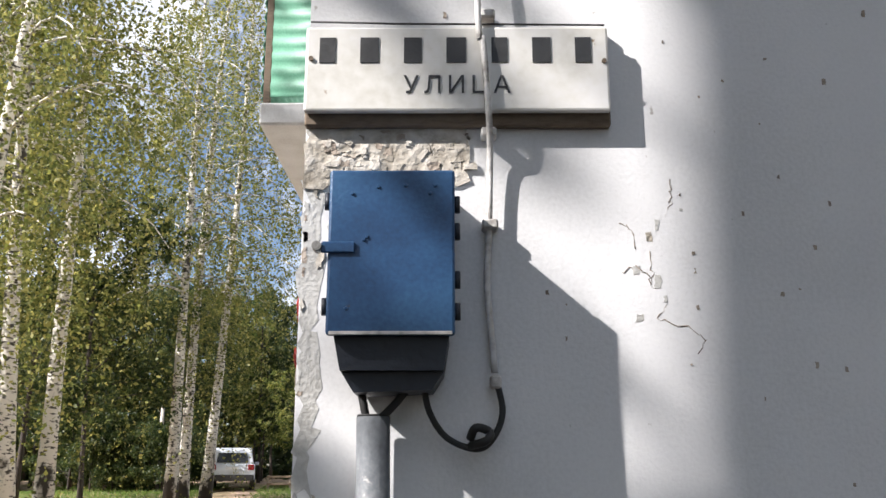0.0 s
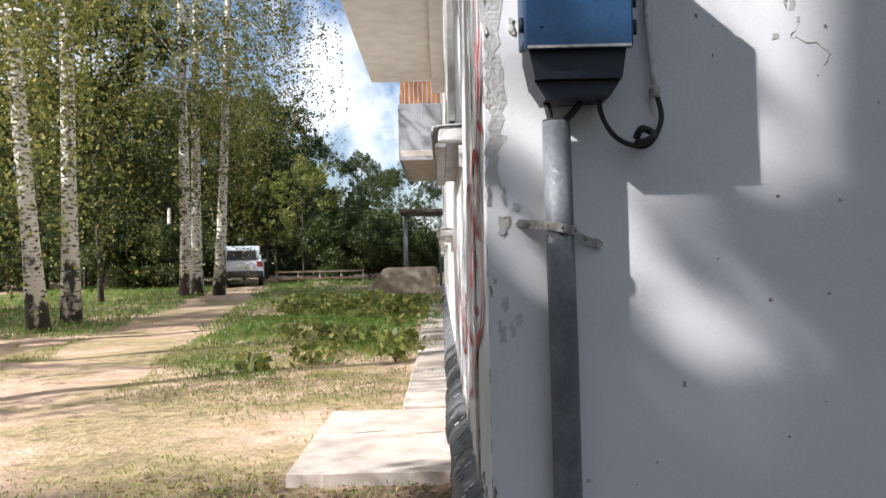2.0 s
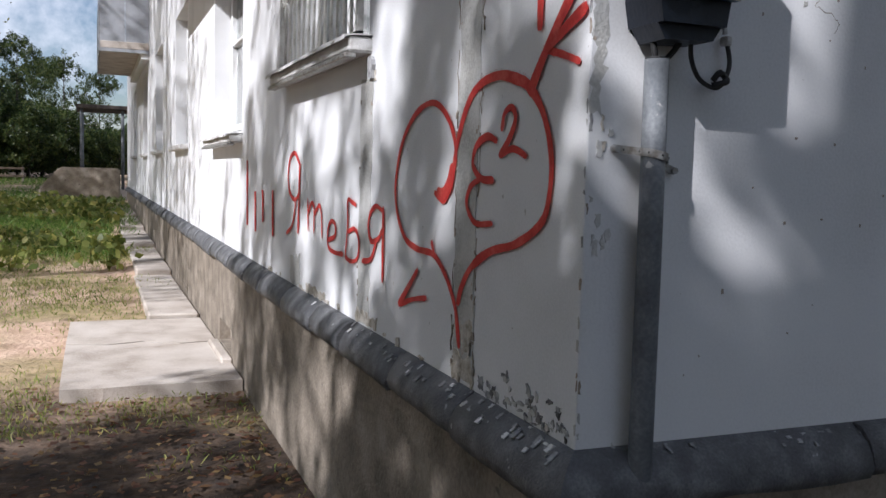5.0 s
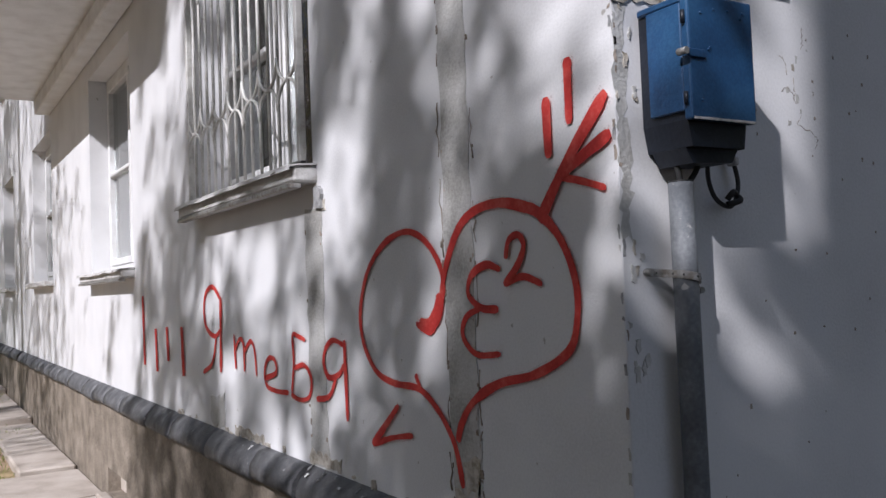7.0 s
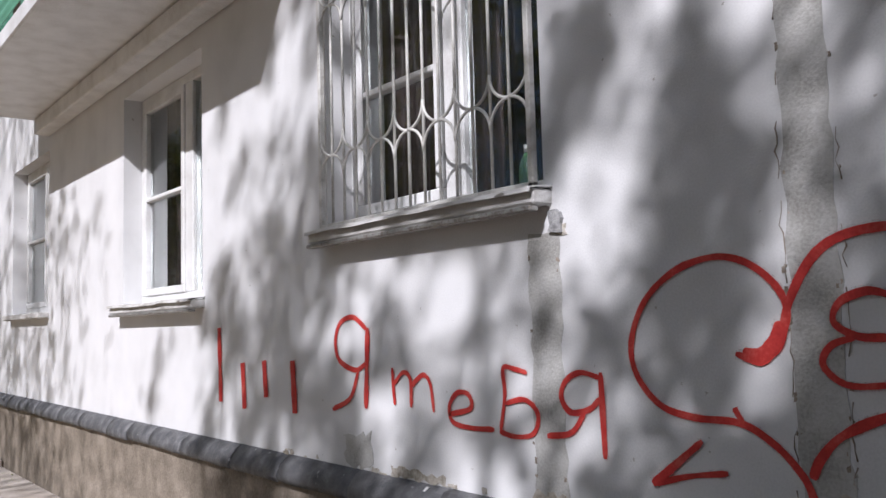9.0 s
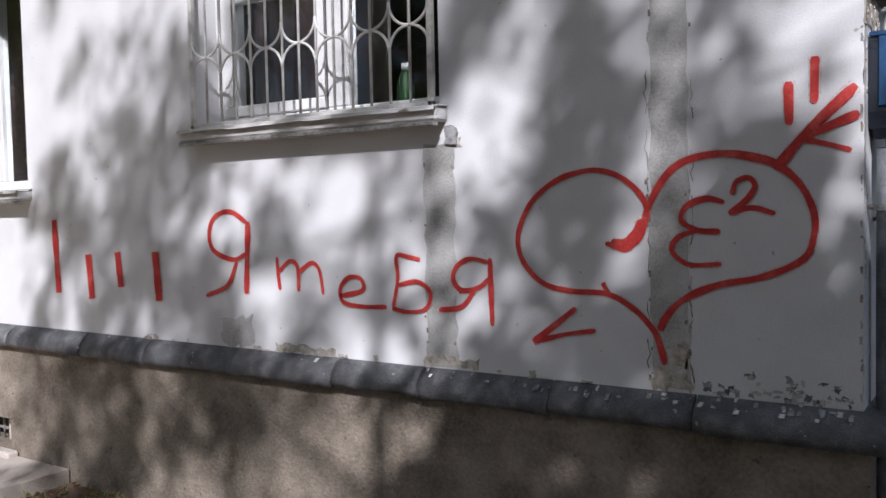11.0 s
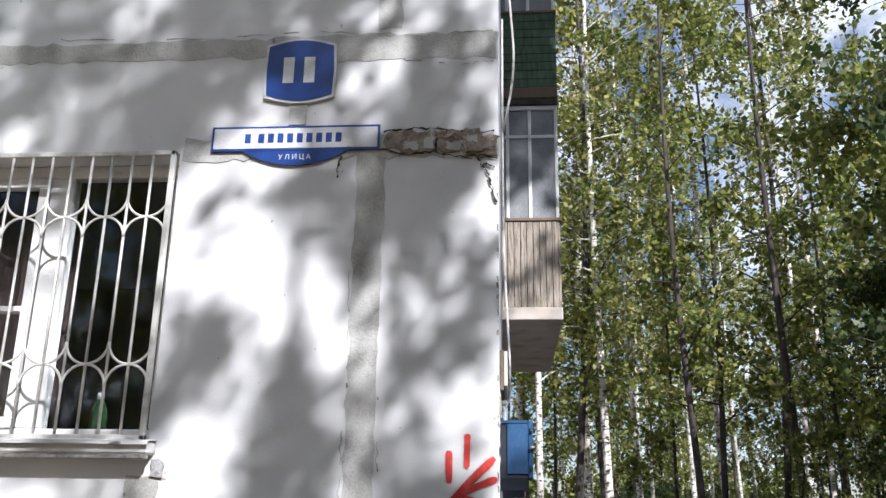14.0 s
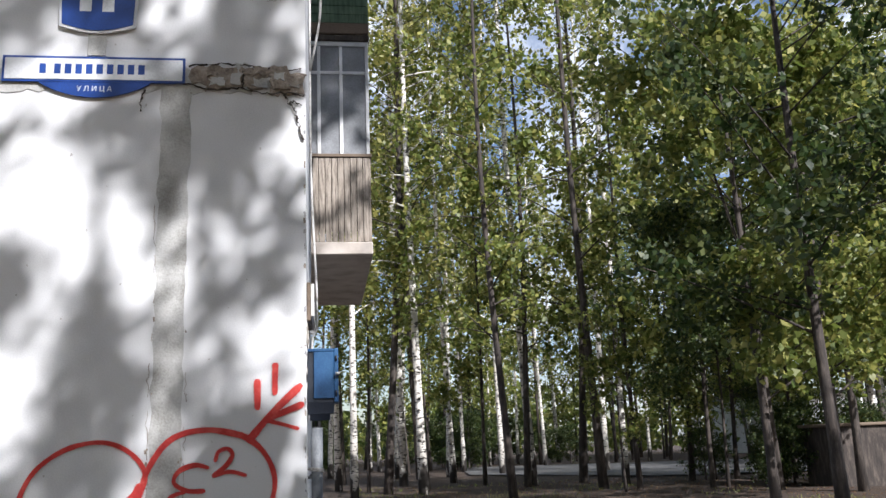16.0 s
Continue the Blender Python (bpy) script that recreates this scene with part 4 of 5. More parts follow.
for x, z in ((0.094, 1.914), (0.131, 1.924), (0.170, 1.926), (0.205, 1.914), (0.212, 1.926), (0.089, 1.748), (0.112, 1.846), (0.116, 1.85)):
    part("rivet", tube(bmesh.new(), [(x, -0.1378, z), (x, -0.1405, z)], [0.003, 0.002], 8), BLUE, cabinet)
part("latch", boxed((0.052, -0.1425, 1.826), (0.100, -0.1385, 1.843), 0.002), BLUE, cabinet)
part("lock", tube(bmesh.new(), [(0.046, -0.125, 1.836), (0.046, -0.146, 1.836)], 0.007, 10), STEEL, cabinet, "rusty lock bolt")
for x, z in ((0.058, 1.905), (0.058, 1.752), (0.243, 1.90), (0.243, 1.86), (0.243, 1.79), (0.243, 1.745)):
    part("hinge", tube(bmesh.new(), [(x, -0.128, z - 0.012), (x, -0.128, z + 0.012)], 0.0045, 8), DARK_BLUE, cabinet)

pipe = thing("drain_pipe", "grey painted steel cable pipe strapped to the wall", "pipe", (0.122, -0.05, 0.0))
part("tube", tube(bmesh.new(), [(0.128, -0.041, -0.1), (0.128, -0.042, 0.6), (0.1265, -0.041, 1.2), (0.122, -0.043, 1.606)], [0.0252, 0.025, 0.0248, 0.0245], 20), PIPE, pipe)
part("rim", tube(bmesh.new(), [(0.122, -0.043, 1.6062), (0.122, -0.043, 1.609)], 0.0235, 20), BLACK, pipe)
strap = thing("pipe_strap", "galvanised perforated strap round the pipe", "bracket", (0.12, -0.03, 1.41))
arc = [(0.055, -0.006, 1.432), (0.075, -0.012, 1.430), (0.0955, -0.036, 1.427), (0.103, -0.057, 1.425), (0.125, -0.0705, 1.420), (0.148, -0.057, 1.415), (0.155, -0.036, 1.408), (0.172, -0.012, 1.40), (0.200, -0.007, 1.392)]
bm = bmesh.new()
line = smooth_line(arc, 4)
up = [bm.verts.new((p[0], p[1], p[2] + 0.008)) for p in line]
dn = [bm.verts.new((p[0], p[1], p[2] - 0.008)) for p in line]
for k in range(len(line) - 1):
    bm.faces.new((up[k], up[k + 1], dn[k + 1], dn[k]))
band = part("band", bm, STEEL, strap)
band.modifiers.new("thickness", "SOLIDIFY").thickness = 0.002
for k in range(4, len(line) - 3, 4):
    p = line[k]
    part("hole", tube(bmesh.new(), [(p[0], p[1] - 0.0005, p[2]), (p[0], p[1] - 0.0028, p[2])], 0.0025, 8), BLACK, strap)
for x, z in ((0.058, 1.432), (0.197, 1.392)):
    part("bolt", tube(bmesh.new(), [(x, 0.0, z), (x, -0.018, z)], 0.007, 6), STEEL, strap)

cable = thing("wall_cable", "whitewashed cable clipped to the wall, running into black loops", "cable", (0.29, -0.02, 1.6))
part("painted_cable", tube(bmesh.new(), smooth_line([(0.272, -0.016, 4.0), (0.275, -0.018, 2.9), (0.279, -0.042, 2.27), (0.287, -0.043, 2.20), (0.295, -0.042, 2.075), (0.297, -0.022, 2.02), (0.294, -0.018, 1.897), (0.290, -0.018, 1.808), (0.296, -0.018, 1.721), (0.300, -0.02, 1.672)], 5), 0.0052, 8), CABLE, cable)
part("black_loop", tube(bmesh.new(), smooth_line([(0.301, -0.022, 1.665), (0.310, -0.026, 1.613), (0.293, -0.03, 1.573), (0.268, -0.032, 1.561), (0.228, -0.036, 1.577), (0.203, -0.042, 1.613), (0.194, -0.05, 1.655)], 6), 0.0048, 8), BLACK, cable, "black rubber cable loop")
part("ferrule", boxed((0.292, -0.034, 1.648), (0.309, -0.012, 1.667), 0.003), CABLE, cable)
part("knot", tube(bmesh.new(), smooth_line([(0.262, -0.034, 1.565), (0.285, -0.05, 1.572), (0.29, -0.036, 1.585), (0.27, -0.046, 1.590), (0.262, -0.036, 1.575)], 5), 0.0065, 7), BLACK, cable, "knot of black tape")
for z in (2.052, 2.26, 1.90):
    part("clip", boxed((0.283, -0.03, z - 0.008), (0.308, -0.001, z + 0.008), 0.003), CABLE, cable)
part("stub", tube(bmesh.new(), smooth_line([(0.104, -0.05, 1.642), (0.108, -0.052, 1.625), (0.112, -0.052, 1.604)], 4), 0.006, 8), BLACK, cable, "cable stub from the box into the pipe")
part("stub", tube(bmesh.new(), smooth_line([(0.168, -0.05, 1.642), (0.152, -0.052, 1.622), (0.134, -0.052, 1.604)], 4), 0.006, 8), BLACK, cable, "cable stub from the box into the pipe")


# ---- balconies ----
def balcony_west(y0, y1, kind):
    b = thing("balcony", "concrete balcony clad in %s" % ("green corrugated sheet" if kind == "green" else "grey sheet below orange boards"), "balcony", (0, y0, 3.34))
    x0, z0 = -0.79, 3.34
    part("slab", boxed((x0, y0, z0), (-0.004, y1, z0 + 0.13), 0.012), CONCRETE if kind != "green" else WHITE, b)
    part("beam", boxed((-0.14, y0 + 0.05, z0 - 0.14), (-0.004, y1 - 0.05, z0 - 0.002), 0.01), WHITE, b)
    for y in (y0 + 0.02, (y0 + y1) / 2, y1 - 0.05):
        part("post", boxed((x0 + 0.012, y, z0 + 0.131), (x0 + 0.05, y + 0.035, z0 + 1.15), 0.003), WOODEDGE, b)
    if kind == "green":
        for side, (lo, hi) in (("end", (y0 + 0.004, y0 + 0.02)), ("far", (y1 - 0.02, y1 - 0.004))):
            bm = bmesh.new()
            rows = []
            n = 44
            for k in range(n + 1):
                z = z0 + 0.16 + 0.95 * k / n
                d = 0.008 * math.sin(k * math.pi / 2)
                rows.append([bm.verts.new((x0 + 0.055, lo + d, z)), bm.verts.new((-0.02, lo + d, z))])
            for p, q in zip(rows, rows[1:]):
                bm.faces.new((p[0], p[1], q[1], q[0])).smooth = True
            sheet = part("end_sheet", bm, GREEN_SHEET, b)
            sheet.modifiers.new("thickness", "SOLIDIFY").thickness = 0.004
        bm = bmesh.new()
        rows = []
        for k in range(45):
            z = z0 + 0.16 + 0.95 * k / 44
            d = 0.008 * math.sin(k * math.pi / 2)
            rows.append([bm.verts.new((x0 + d, y0 + 0.03, z)), bm.verts.new((x0 + d, y1 - 0.03, z))])
        for p, q in zip(rows, rows[1:]):
            bm.faces.new((p[0], p[1], q[1], q[0])).smooth = True
        sheet = part("front_sheet", bm, GREEN_SHEET, b)
        sheet.modifiers.new("thickness", "SOLIDIFY").thickness = 0.004
    else:
        part("end_sheet", boxed((x0, y0 + 0.004, z0 - 0.05), (x0 + 0.40, y0 + 0.018, z0 + 0.98), 0.002), GREY_SHEET, b)
        part("end_sheet", boxed((x0 + 0.405, y0 + 0.006, z0 - 0.05), (-0.01, y0 + 0.02, z0 + 0.98), 0.002), GREY_SHEET, b)
        part("front_sheet", boxed((x0 - 0.018, y0 + 0.02, z0 - 0.05), (x0 - 0.004, y1 - 0.02, z0 + 0.98), 0.002), GREY_SHEET, b)
        for k in range(9):
            x = x0 + 0.03 + k * 0.082
            part("board", boxed((x, y0 + 0.008, z0 + 0.985), (x + 0.072, y0 + 0.026, z0 + 1.75), 0.002), ORANGE_WOOD, b)
        part("roof_slab", boxed((x0, y0, z0 + 2.75), (-0.004, y1, z0 + 2.88), 0.01), CONCRETE, b)
    return b


balcony_west(3.10, 7.84, "green")
balcony_west(14.4, 19.0, "grey")


def balcony_south(z0, kind):
    b = thing("glazed_balcony", "glazed balcony with %s" % ("grey weathered upright boards" if kind == "grey" else "green painted lying boards"), "balcony", (4.75, 0, z0))
    x0, x1, y0 = 4.75, 7.95, -0.56
    part("slab", boxed((x0, y0, z0), (x1, RECESS - 0.004, z0 + 0.13), 0.01), CONCRETE if kind == "grey" else WOODEDGE, b)
    h = 0.90
    if kind == "grey":
        n = 24
        for k in range(n):
            y = y0 + 0.03 + k * 0.064
            part("board", boxed((x0 + 0.02, y, z0 + 0.135), (x0 + 0.038, y + 0.058, z0 + 0.13 + h - rng.uniform(0, 0.012)), 0.002), GREY_WOOD, b)
        for k in range(26):
            x = x0 + 0.03 + k * 0.121
            part("board", boxed((x, y0 + 0.008, z0 + 0.135), (x + 0.114, y0 + 0.026, z0 + 0.13 + h), 0.002), GREY_WOOD, b)
    else:
        for k in range(9):
            z = z0 + 0.14 + k * 0.10
            part("board", boxed((x0 + 0.02, y0 + 0.02, z), (x0 + 0.038, RECESS - 0.01, z + 0.093), 0.002), GREEN_WOOD, b)
            part("board", boxed((x0 + 0.03, y0 + 0.004, z), (x1 - 0.03, y0 + 0.022, z + 0.093), 0.002), GREEN_WOOD, b)
    zs, zt = z0 + 0.13 + h, z0 + 2.27
    part("rail", boxed((x0 + 0.005, y0 - 0.005, zs), (x1, RECESS - 0.006, zs + 0.035), 0.004), WOODEDGE, b)
    for y in (y0 + 0.012, y0 + 0.285, -0.045, 0.24, 0.52, 0.80):
        part("glazing_bar", boxed((x0 + 0.022, y, zs + 0.036), (x0 + 0.06, y + 0.035, zt), 0.004), WHITE, b)
    part("glazing_bar", boxed((x0 + 0.024, y0 + 0.05, zs + 0.92), (x0 + 0.058, RECESS - 0.05, zs + 0.955), 0.003), WHITE, b)
    part("glazing_bar", boxed((x0 + 0.02, y0 + 0.01, zt), (x0 + 0.062, RECESS - 0.006, zt + 0.05), 0.003), WHITE, b)
    for k in range(7):
        x = x0 + 0.06 + k * 0.5
        part("glazing_bar", boxed((x, y0 + 0.012, zs + 0.036), (x + 0.035, y0 + 0.05, zt), 0.004), WHITE, b)
    pane = part("pane", boxed((x0 + 0.038, y0 + 0.05, zs + 0.037), (x0 + 0.043, RECESS - 0.046, zt)), DUSTY, b)
    part("roof_slab", boxed((x0 + 0.0, y0, zt + 0.052), (x1, RECESS - 0.004, zt + 0.12), 0.008), DARK_BARK, b)
    # coloured dark to stand for the dim inside of the balcony
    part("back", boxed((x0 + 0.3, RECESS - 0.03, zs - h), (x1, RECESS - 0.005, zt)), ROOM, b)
    return b


balcony_south(3.41, "grey")
balcony_south(5.81, "green")
part("hanging_wire", tube(bmesh.new(), smooth_line([(0.03, -0.012, 4.4), (0.06, -0.06, 3.9), (0.09, -0.07, 3.6), (0.12, -0.02, 3.3)], 6), 0.006, 6), CABLE, wall_south)

# ---- paving ----
pad = thing("concrete_pad", "cracked pale concrete pad beside the house wall", "paving", (-0.55, 5.1, 0.0))
split = [(-1.09, 5.35), (-0.8, 5.28), (-0.55, 5.36), (-0.3, 5.22), (-0.035, 5.27)]
part("slab_half", slab(bmesh.new(), [(-1.09, 3.97), (-0.85, 3.95), (-0.6, 3.975), (-0.3, 3.955), (-0.035, 3.97)] + split[::-1], lambda u, v, w: (u, v, -0.05 + w), 0.113), CONCRETE, pad)
part("slab_half", slab(bmesh.new(), [(u, v + 0.012) for u, v in split] + [(-0.035, 6.36), (-0.4, 6.345), (-0.8, 6.37), (-1.08, 6.35)], lambda u, v, w: (u, v, -0.05 + w), 0.118), CONCRETE, pad)
for k in range(5):
    y = 6.42 + k * 3.0
    single("apron_slab", boxed((-0.46 + 0.03 * (k % 2), y, -0.1), (-0.035, y + 2.96, 0.035 + ground_z(0, y + 1.5)), 0.015), CONCRETE, "worn concrete apron slab along the plinth", "paving", "apron slabs")
edge = [(1.9 - 2.02 * k / 26, -0.12 - 0.80 * (k / 26) ** 0.8 + rng.uniform(-0.018, 0.018)) for k in range(27)]
bm = slab(bmesh.new(), [(-0.12, -0.03), (1.9, -0.03)] + edge, lambda u, v, w: (u, v, -0.08 + w), 0.10)
single("apron_slab", bm, DIRTY, "broken dirt-covered concrete apron slab at the corner", "paving", "apron slabs")
bm = bmesh.new()
slab(bm, [(27, -24), (46, -27), (54, -8.5), (40, -7), (30, -13)], lambda u, v, w: (u, v, 0.03 + w), 0.02)
single("road", bm, ASPHALT, "worn grey asphalt lane among the trees", "road", kind="structure")


# ---- trees ----
def tree_mesh(name, seed, height, base, radius, trunk_r, limbs, strands, per, leaf, droop, bark, leaf_mat, lean=0.0, label="", category="tree", clump=0.0, taper=1.0):
    r = np.random.RandomState(seed)
    t = thing(name, label, category)
    bend = r.normal(0, 0.012, 2) * height
    pts, rad = [], []
    for k in range(11):
        s = k / 10
        pts.append((bend[0] * math.sin(s * 3) + lean * s * height, bend[1] * math.sin(s * 2.3), s * height - (0.3 if k == 0 else 0)))
        rad.append(trunk_r * (1.35 if k == 0 else 1) * (1 - 0.86 * s) ** taper + 0.01)
    part("trunk", tube(bmesh.new(), pts, rad, 9), bark, t)
    bm = bmesh.new()
    origins = []
    P = np.array(pts)
    for k in range(limbs):
        s = base / height + (1 - base / height) * (k + r.uniform(0, 1)) / limbs * 0.95
        f = s * 10
        i = min(9, int(f))
        p = P[i] + (P[i + 1] - P[i]) * (f - i)
        a = r.uniform(0, 6.283)
        q = (s - base / height) / (1 - base / height)
        length = radius * (0.45 + 0.75 * math.sin(math.pi * min(1, 0.18 + 0.8 * q))) * r.uniform(0.65, 1.15) * (1.0 if q < 0.75 else 0.62)
        rise = r.uniform(0.25, 0.9) * length
        mids = []
        for m in range(5):
            u = m / 4
            mids.append(p + np.array([math.cos(a) * length * u, math.sin(a) * length * u, rise * u - droop * 0.35 * length * u * u]))
        tube(bm, mids, [max(0.008, trunk_r * 0.34 * (1 - s * 0.7) * (1 - 0.8 * m / 4)) for m in range(5)], 5, cap=False)
        origins.append(np.array(mids))
    tagged(part("branchwork", bm, bark, t), kind="stuff")
    cs = []
    for k in range(strands):
        o = origins[r.randint(len(origins))]
        u = 0.2 + 0.8 * math.sqrt(r.uniform(0, 1))
        f = u * 4
        i = min(3, int(f))
        p = o[i] + (o[i + 1] - o[i]) * (f - i) + r.normal(0, 0.11 * radius, 3)
        if clump:
            p = p + r.normal(0, 0.16 * radius, 3)
            cs.append(p + r.normal(0, clump, (per, 3)) * (1.0, 1.0, 0.75))
            continue
        d = np.array([r.normal(0, 0.5), r.normal(0, 0.5), r.normal(0.15, 0.4)])
        length = r.uniform(0.35, 1.0) * (0.5 + droop)
        u = r.uniform(0, 1, per)[:, None]
        line = p + d * length * u * 0.7 + np.array([0, 0, -1]) * droop * length * u * u * 1.6
        cs.append(line + r.normal(0, 0.055 + (0.02 * radius if droop < 1.5 else 0.0), (per, 3)))
    tagged(quads("crown", leaf_cards(r, np.concatenate(cs), leaf), leaf_mat, t), kind="stuff")
    return t


BIRCH_LABEL = "tall white-barked birch with yellowing drooping foliage"
KINDS = {
    "birch_a": tree_mesh("birch", 11, 18, 6.0, 3.1, 0.19, 34, 380, 44, 0.10, 1.9, BARK, LEAF_BIRCH, 0.01, BIRCH_LABEL),
    "birch_b": tree_mesh("birch", 23, 20, 6.6, 3.0, 0.18, 34, 380, 44, 0.10, 2.1, BARK, LEAF_BIRCH, -0.03, BIRCH_LABEL),
    "birch_c": tree_mesh("birch", 37, 15, 4.5, 2.3, 0.13, 24, 270, 28, 0.13, 0.8, BARK, LEAF_GREEN, 0.02, "slender birch with green foliage"),
    "leafy_a": tree_mesh("leafy_tree", 41, 11, 2.2, 3.0, 0.095, 30, 360, 26, 0.18, 0.3, DARK_BARK, LEAF_GREEN, 0.0, "dark-trunked leafy tree in full green leaf"),
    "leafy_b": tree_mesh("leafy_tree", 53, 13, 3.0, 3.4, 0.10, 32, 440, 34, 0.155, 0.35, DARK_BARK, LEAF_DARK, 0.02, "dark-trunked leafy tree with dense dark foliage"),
    # this and the next stand out of view, added for their shadows
    "unseen_thin_birch": tree_mesh("birch", 71, 11.5, 3.0, 1.8, 0.12, 34, 620, 22, 0.105, 0.5, BARK, LEAF_BIRCH, 0.0, "unseen birch with tufts of yellowing foliage, added to dapple the walls", "tree", 0.085, 2.5),
    "shade_tree": tree_mesh("leafy_tree", 83, 15, 4.0, 2.5, 0.16, 34, 300, 34, 0.2, 0.3, DARK_BARK, LEAF_DARK, 0.0, "unseen leafy tree with a dense dark crown, added for its shade", "tree", 0.2),
    "tall_birch": tree_mesh("birch", 91, 23, 5.5, 2.3, 0.105, 34, 200, 16, 0.18, 0.9, BARK, LEAF_BIRCH, 0.008, "tall thin birch with sparse yellow-green foliage"),
    "tall_aspen": tree_mesh("leafy_tree", 97, 21, 4.0, 2.2, 0.10, 36, 220, 17, 0.19, 0.5, DARK_BARK, LEAF_GREEN, -0.01, "tall thin dark-trunked tree with sunlit green foliage"),
    "young_tree": tree_mesh("leafy_tree", 103, 12, 2.4, 1.9, 0.06, 30, 200, 16, 0.18, 0.4, DARK_BARK, LEAF_GREEN, 0.015, "slender young tree with light green foliage"),
    # four trees out of view, added to shape the shade at the corner
    "unseen_old_tree": tree_mesh("leafy_tree", 107, 16, 10.0, 2.2, 0.37, 30, 380, 36, 0.2, 0.3, DARK_BARK, LEAF_DARK, 0.0, "unseen old thick-trunked tree added to shade the corner of the house", "tree", 0.2, 0.3),
    "unseen_column_birch": tree_mesh("birch", 113, 13, 4.5, 0.62, 0.08, 30, 270, 22, 0.11, 0.4, BARK, LEAF_BIRCH, 0.0, "unseen narrow upright birch with tufted foliage, added to dapple the walls", "tree", 0.085, 2.0),
    "unseen_sapling": tree_mesh("leafy_tree", 127, 5.7, 0.8, 0.60, 0.05, 34, 620, 30, 0.12, 0.3, DARK_BARK, LEAF_DARK, 0.0, "unseen dense young tree added to shade the corner of the house", "tree", 0.12),
    "unseen_slim_sapling": tree_mesh("leafy_tree", 131, 6.7, 0.8, 0.17, 0.04, 38, 230, 22, 0.10, 0.3, DARK_BARK, LEAF_DARK, 0.0, "unseen slim dense young tree added to shade the corner of the house", "tree", 0.09),
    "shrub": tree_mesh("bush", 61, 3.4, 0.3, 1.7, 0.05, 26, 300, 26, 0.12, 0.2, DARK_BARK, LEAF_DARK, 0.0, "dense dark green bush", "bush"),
}
used = set()


def plant(kind, x, y, turn=0.0, size=1.0, tilt=0.0, group="trees"):
    src = KINDS[kind]
    m = Matrix.Translation((x, y, ground_z(x, y) - 0.05)) @ Matrix.Rotation(tilt, 4, "Y") @ Matrix.Rotation(turn, 4, "Z")
    ob = src if kind not in used else copy_thing(src, m)
    used.add(kind)
    ob.matrix_basis = m @ Matrix.Scale(size, 4)
    tagged(ob, group=group)
    return ob


# the birches and the wood beyond the yard
for k, x, y, s, tl in (("birch_a", -8.4, 27.0, 1.0, 0.0), ("birch_b", -8.45, 28.4, 1.0, 0.0), ("birch_b", -7.9, 29.2, 1.0, 0.06), ("birch_a", -8.0, 15.65, 0.95, -0.03), ("birch_b", -8.15, 17.5, 1.0, 0.0), ("birch_a", -7.95, 13.2, 0.9, 0.08), ("birch_b", -10.3, 16.6, 1.1, 0.03), ("birch_a", -13.4, 22.5, 1.0, 0.0), ("birch_b", -15.5, 27, 1.0, 0.0)):
    plant(k, x, y, rng.uniform(0, 6), s, tl, "birches by the path")
for k in range(34):
    x, y = rng.uniform(-34, -9.5), rng.uniform(36, 52)
    plant(rng.choice(("leafy_b", "leafy_b", "leafy_b", "leafy_a")), x, y, rng.uniform(0, 6), rng.uniform(0.5, 0.8), 0, "wood beyond the yard")
for x, y, s, k in ((-6.3, 38, 0.5, "leafy_a"), (-4.2, 44, 0.5, "leafy_b"), (-2.2, 42, 0.42, "leafy_b"), (-6.6, 45, 0.58, "leafy_b"), (-9.0, 43, 0.75, "leafy_b"), (-0.6, 46, 0.4, "leafy_b"), (-3.3, 48, 0.46, "leafy_b"), (-11, 42, 0.85, "leafy_a")):
    plant(k, x, y, rng.uniform(0, 6), s, 0, "wood beyond the yard")
for x, y, s in ((-10.2, 24.5, 0.72), (-12.8, 26.0, 0.9), (-13.5, 20.0, 0.9)):
    plant("leafy_b", x, y, rng.uniform(0, 6), s, 0, "wood beyond the yard")
for k in range(26):
    plant("shrub", rng.uniform(-22, -9.8), rng.uniform(33.5, 38), rng.uniform(0, 6), rng.uniform(0.5, 1.0), 0, "bushes at the edge of the wood")
for k in range(12):
    plant("shrub", rng.uniform(-6.0, 1.5), rng.uniform(38, 42), rng.uniform(0, 6), rng.uniform(0.6, 1.0), 0, "bushes at the edge of the wood")
# unseen trees added towards the sun, set so that they dapple and shade the walls
plant("unseen_thin_birch", -6.88, -2.08, radians(260), 1.0, 0, "birches by the house")
plant("shade_tree", -7.91, -8.64, radians(100), 0.82, 0, "birches by the house")
plant("unseen_column_birch", -7.05, -3.1, 0.4, 1.0, 0, "birches by the house")
plant("unseen_sapling", -4.95, -2.80, 0.0, 0.87, 0, "birches by the house")
plant("unseen_sapling", -4.35, -3.4, 2.0, 1.08, 0, "birches by the house")
plant("unseen_sapling", -5.59, -3.2, 1.3, 0.975, 0, "birches by the house")
plant("unseen_sapling", -4.6, -3.0, 4.0, 0.985, 0, "birches by the house")
plant("unseen_slim_sapling", -5.52, -2.69, 1.0, 1.0, 0, "birches by the house")
plant("unseen_old_tree", -4.57, -3.04, 0.0, 1.0, 0, "birches by the house")
for k, x, y, s in (("shade_tree", -10.4, -13.0, 1.1), ("tall_birch", -9.6, -10.4, 0.7), ("tall_birch", -6.4, -11.0, 0.7), ("tall_aspen", -5.0, -14.0, 0.75), ("tall_birch", -2.5, -12.0, 0.7), ("birch_a", -9.5, 5.2, 0.95), ("birch_c", -9.2, 9.2, 1.1)):
    plant(k, x, y, rng.uniform(0, 6), s, 0, "birches by the house")
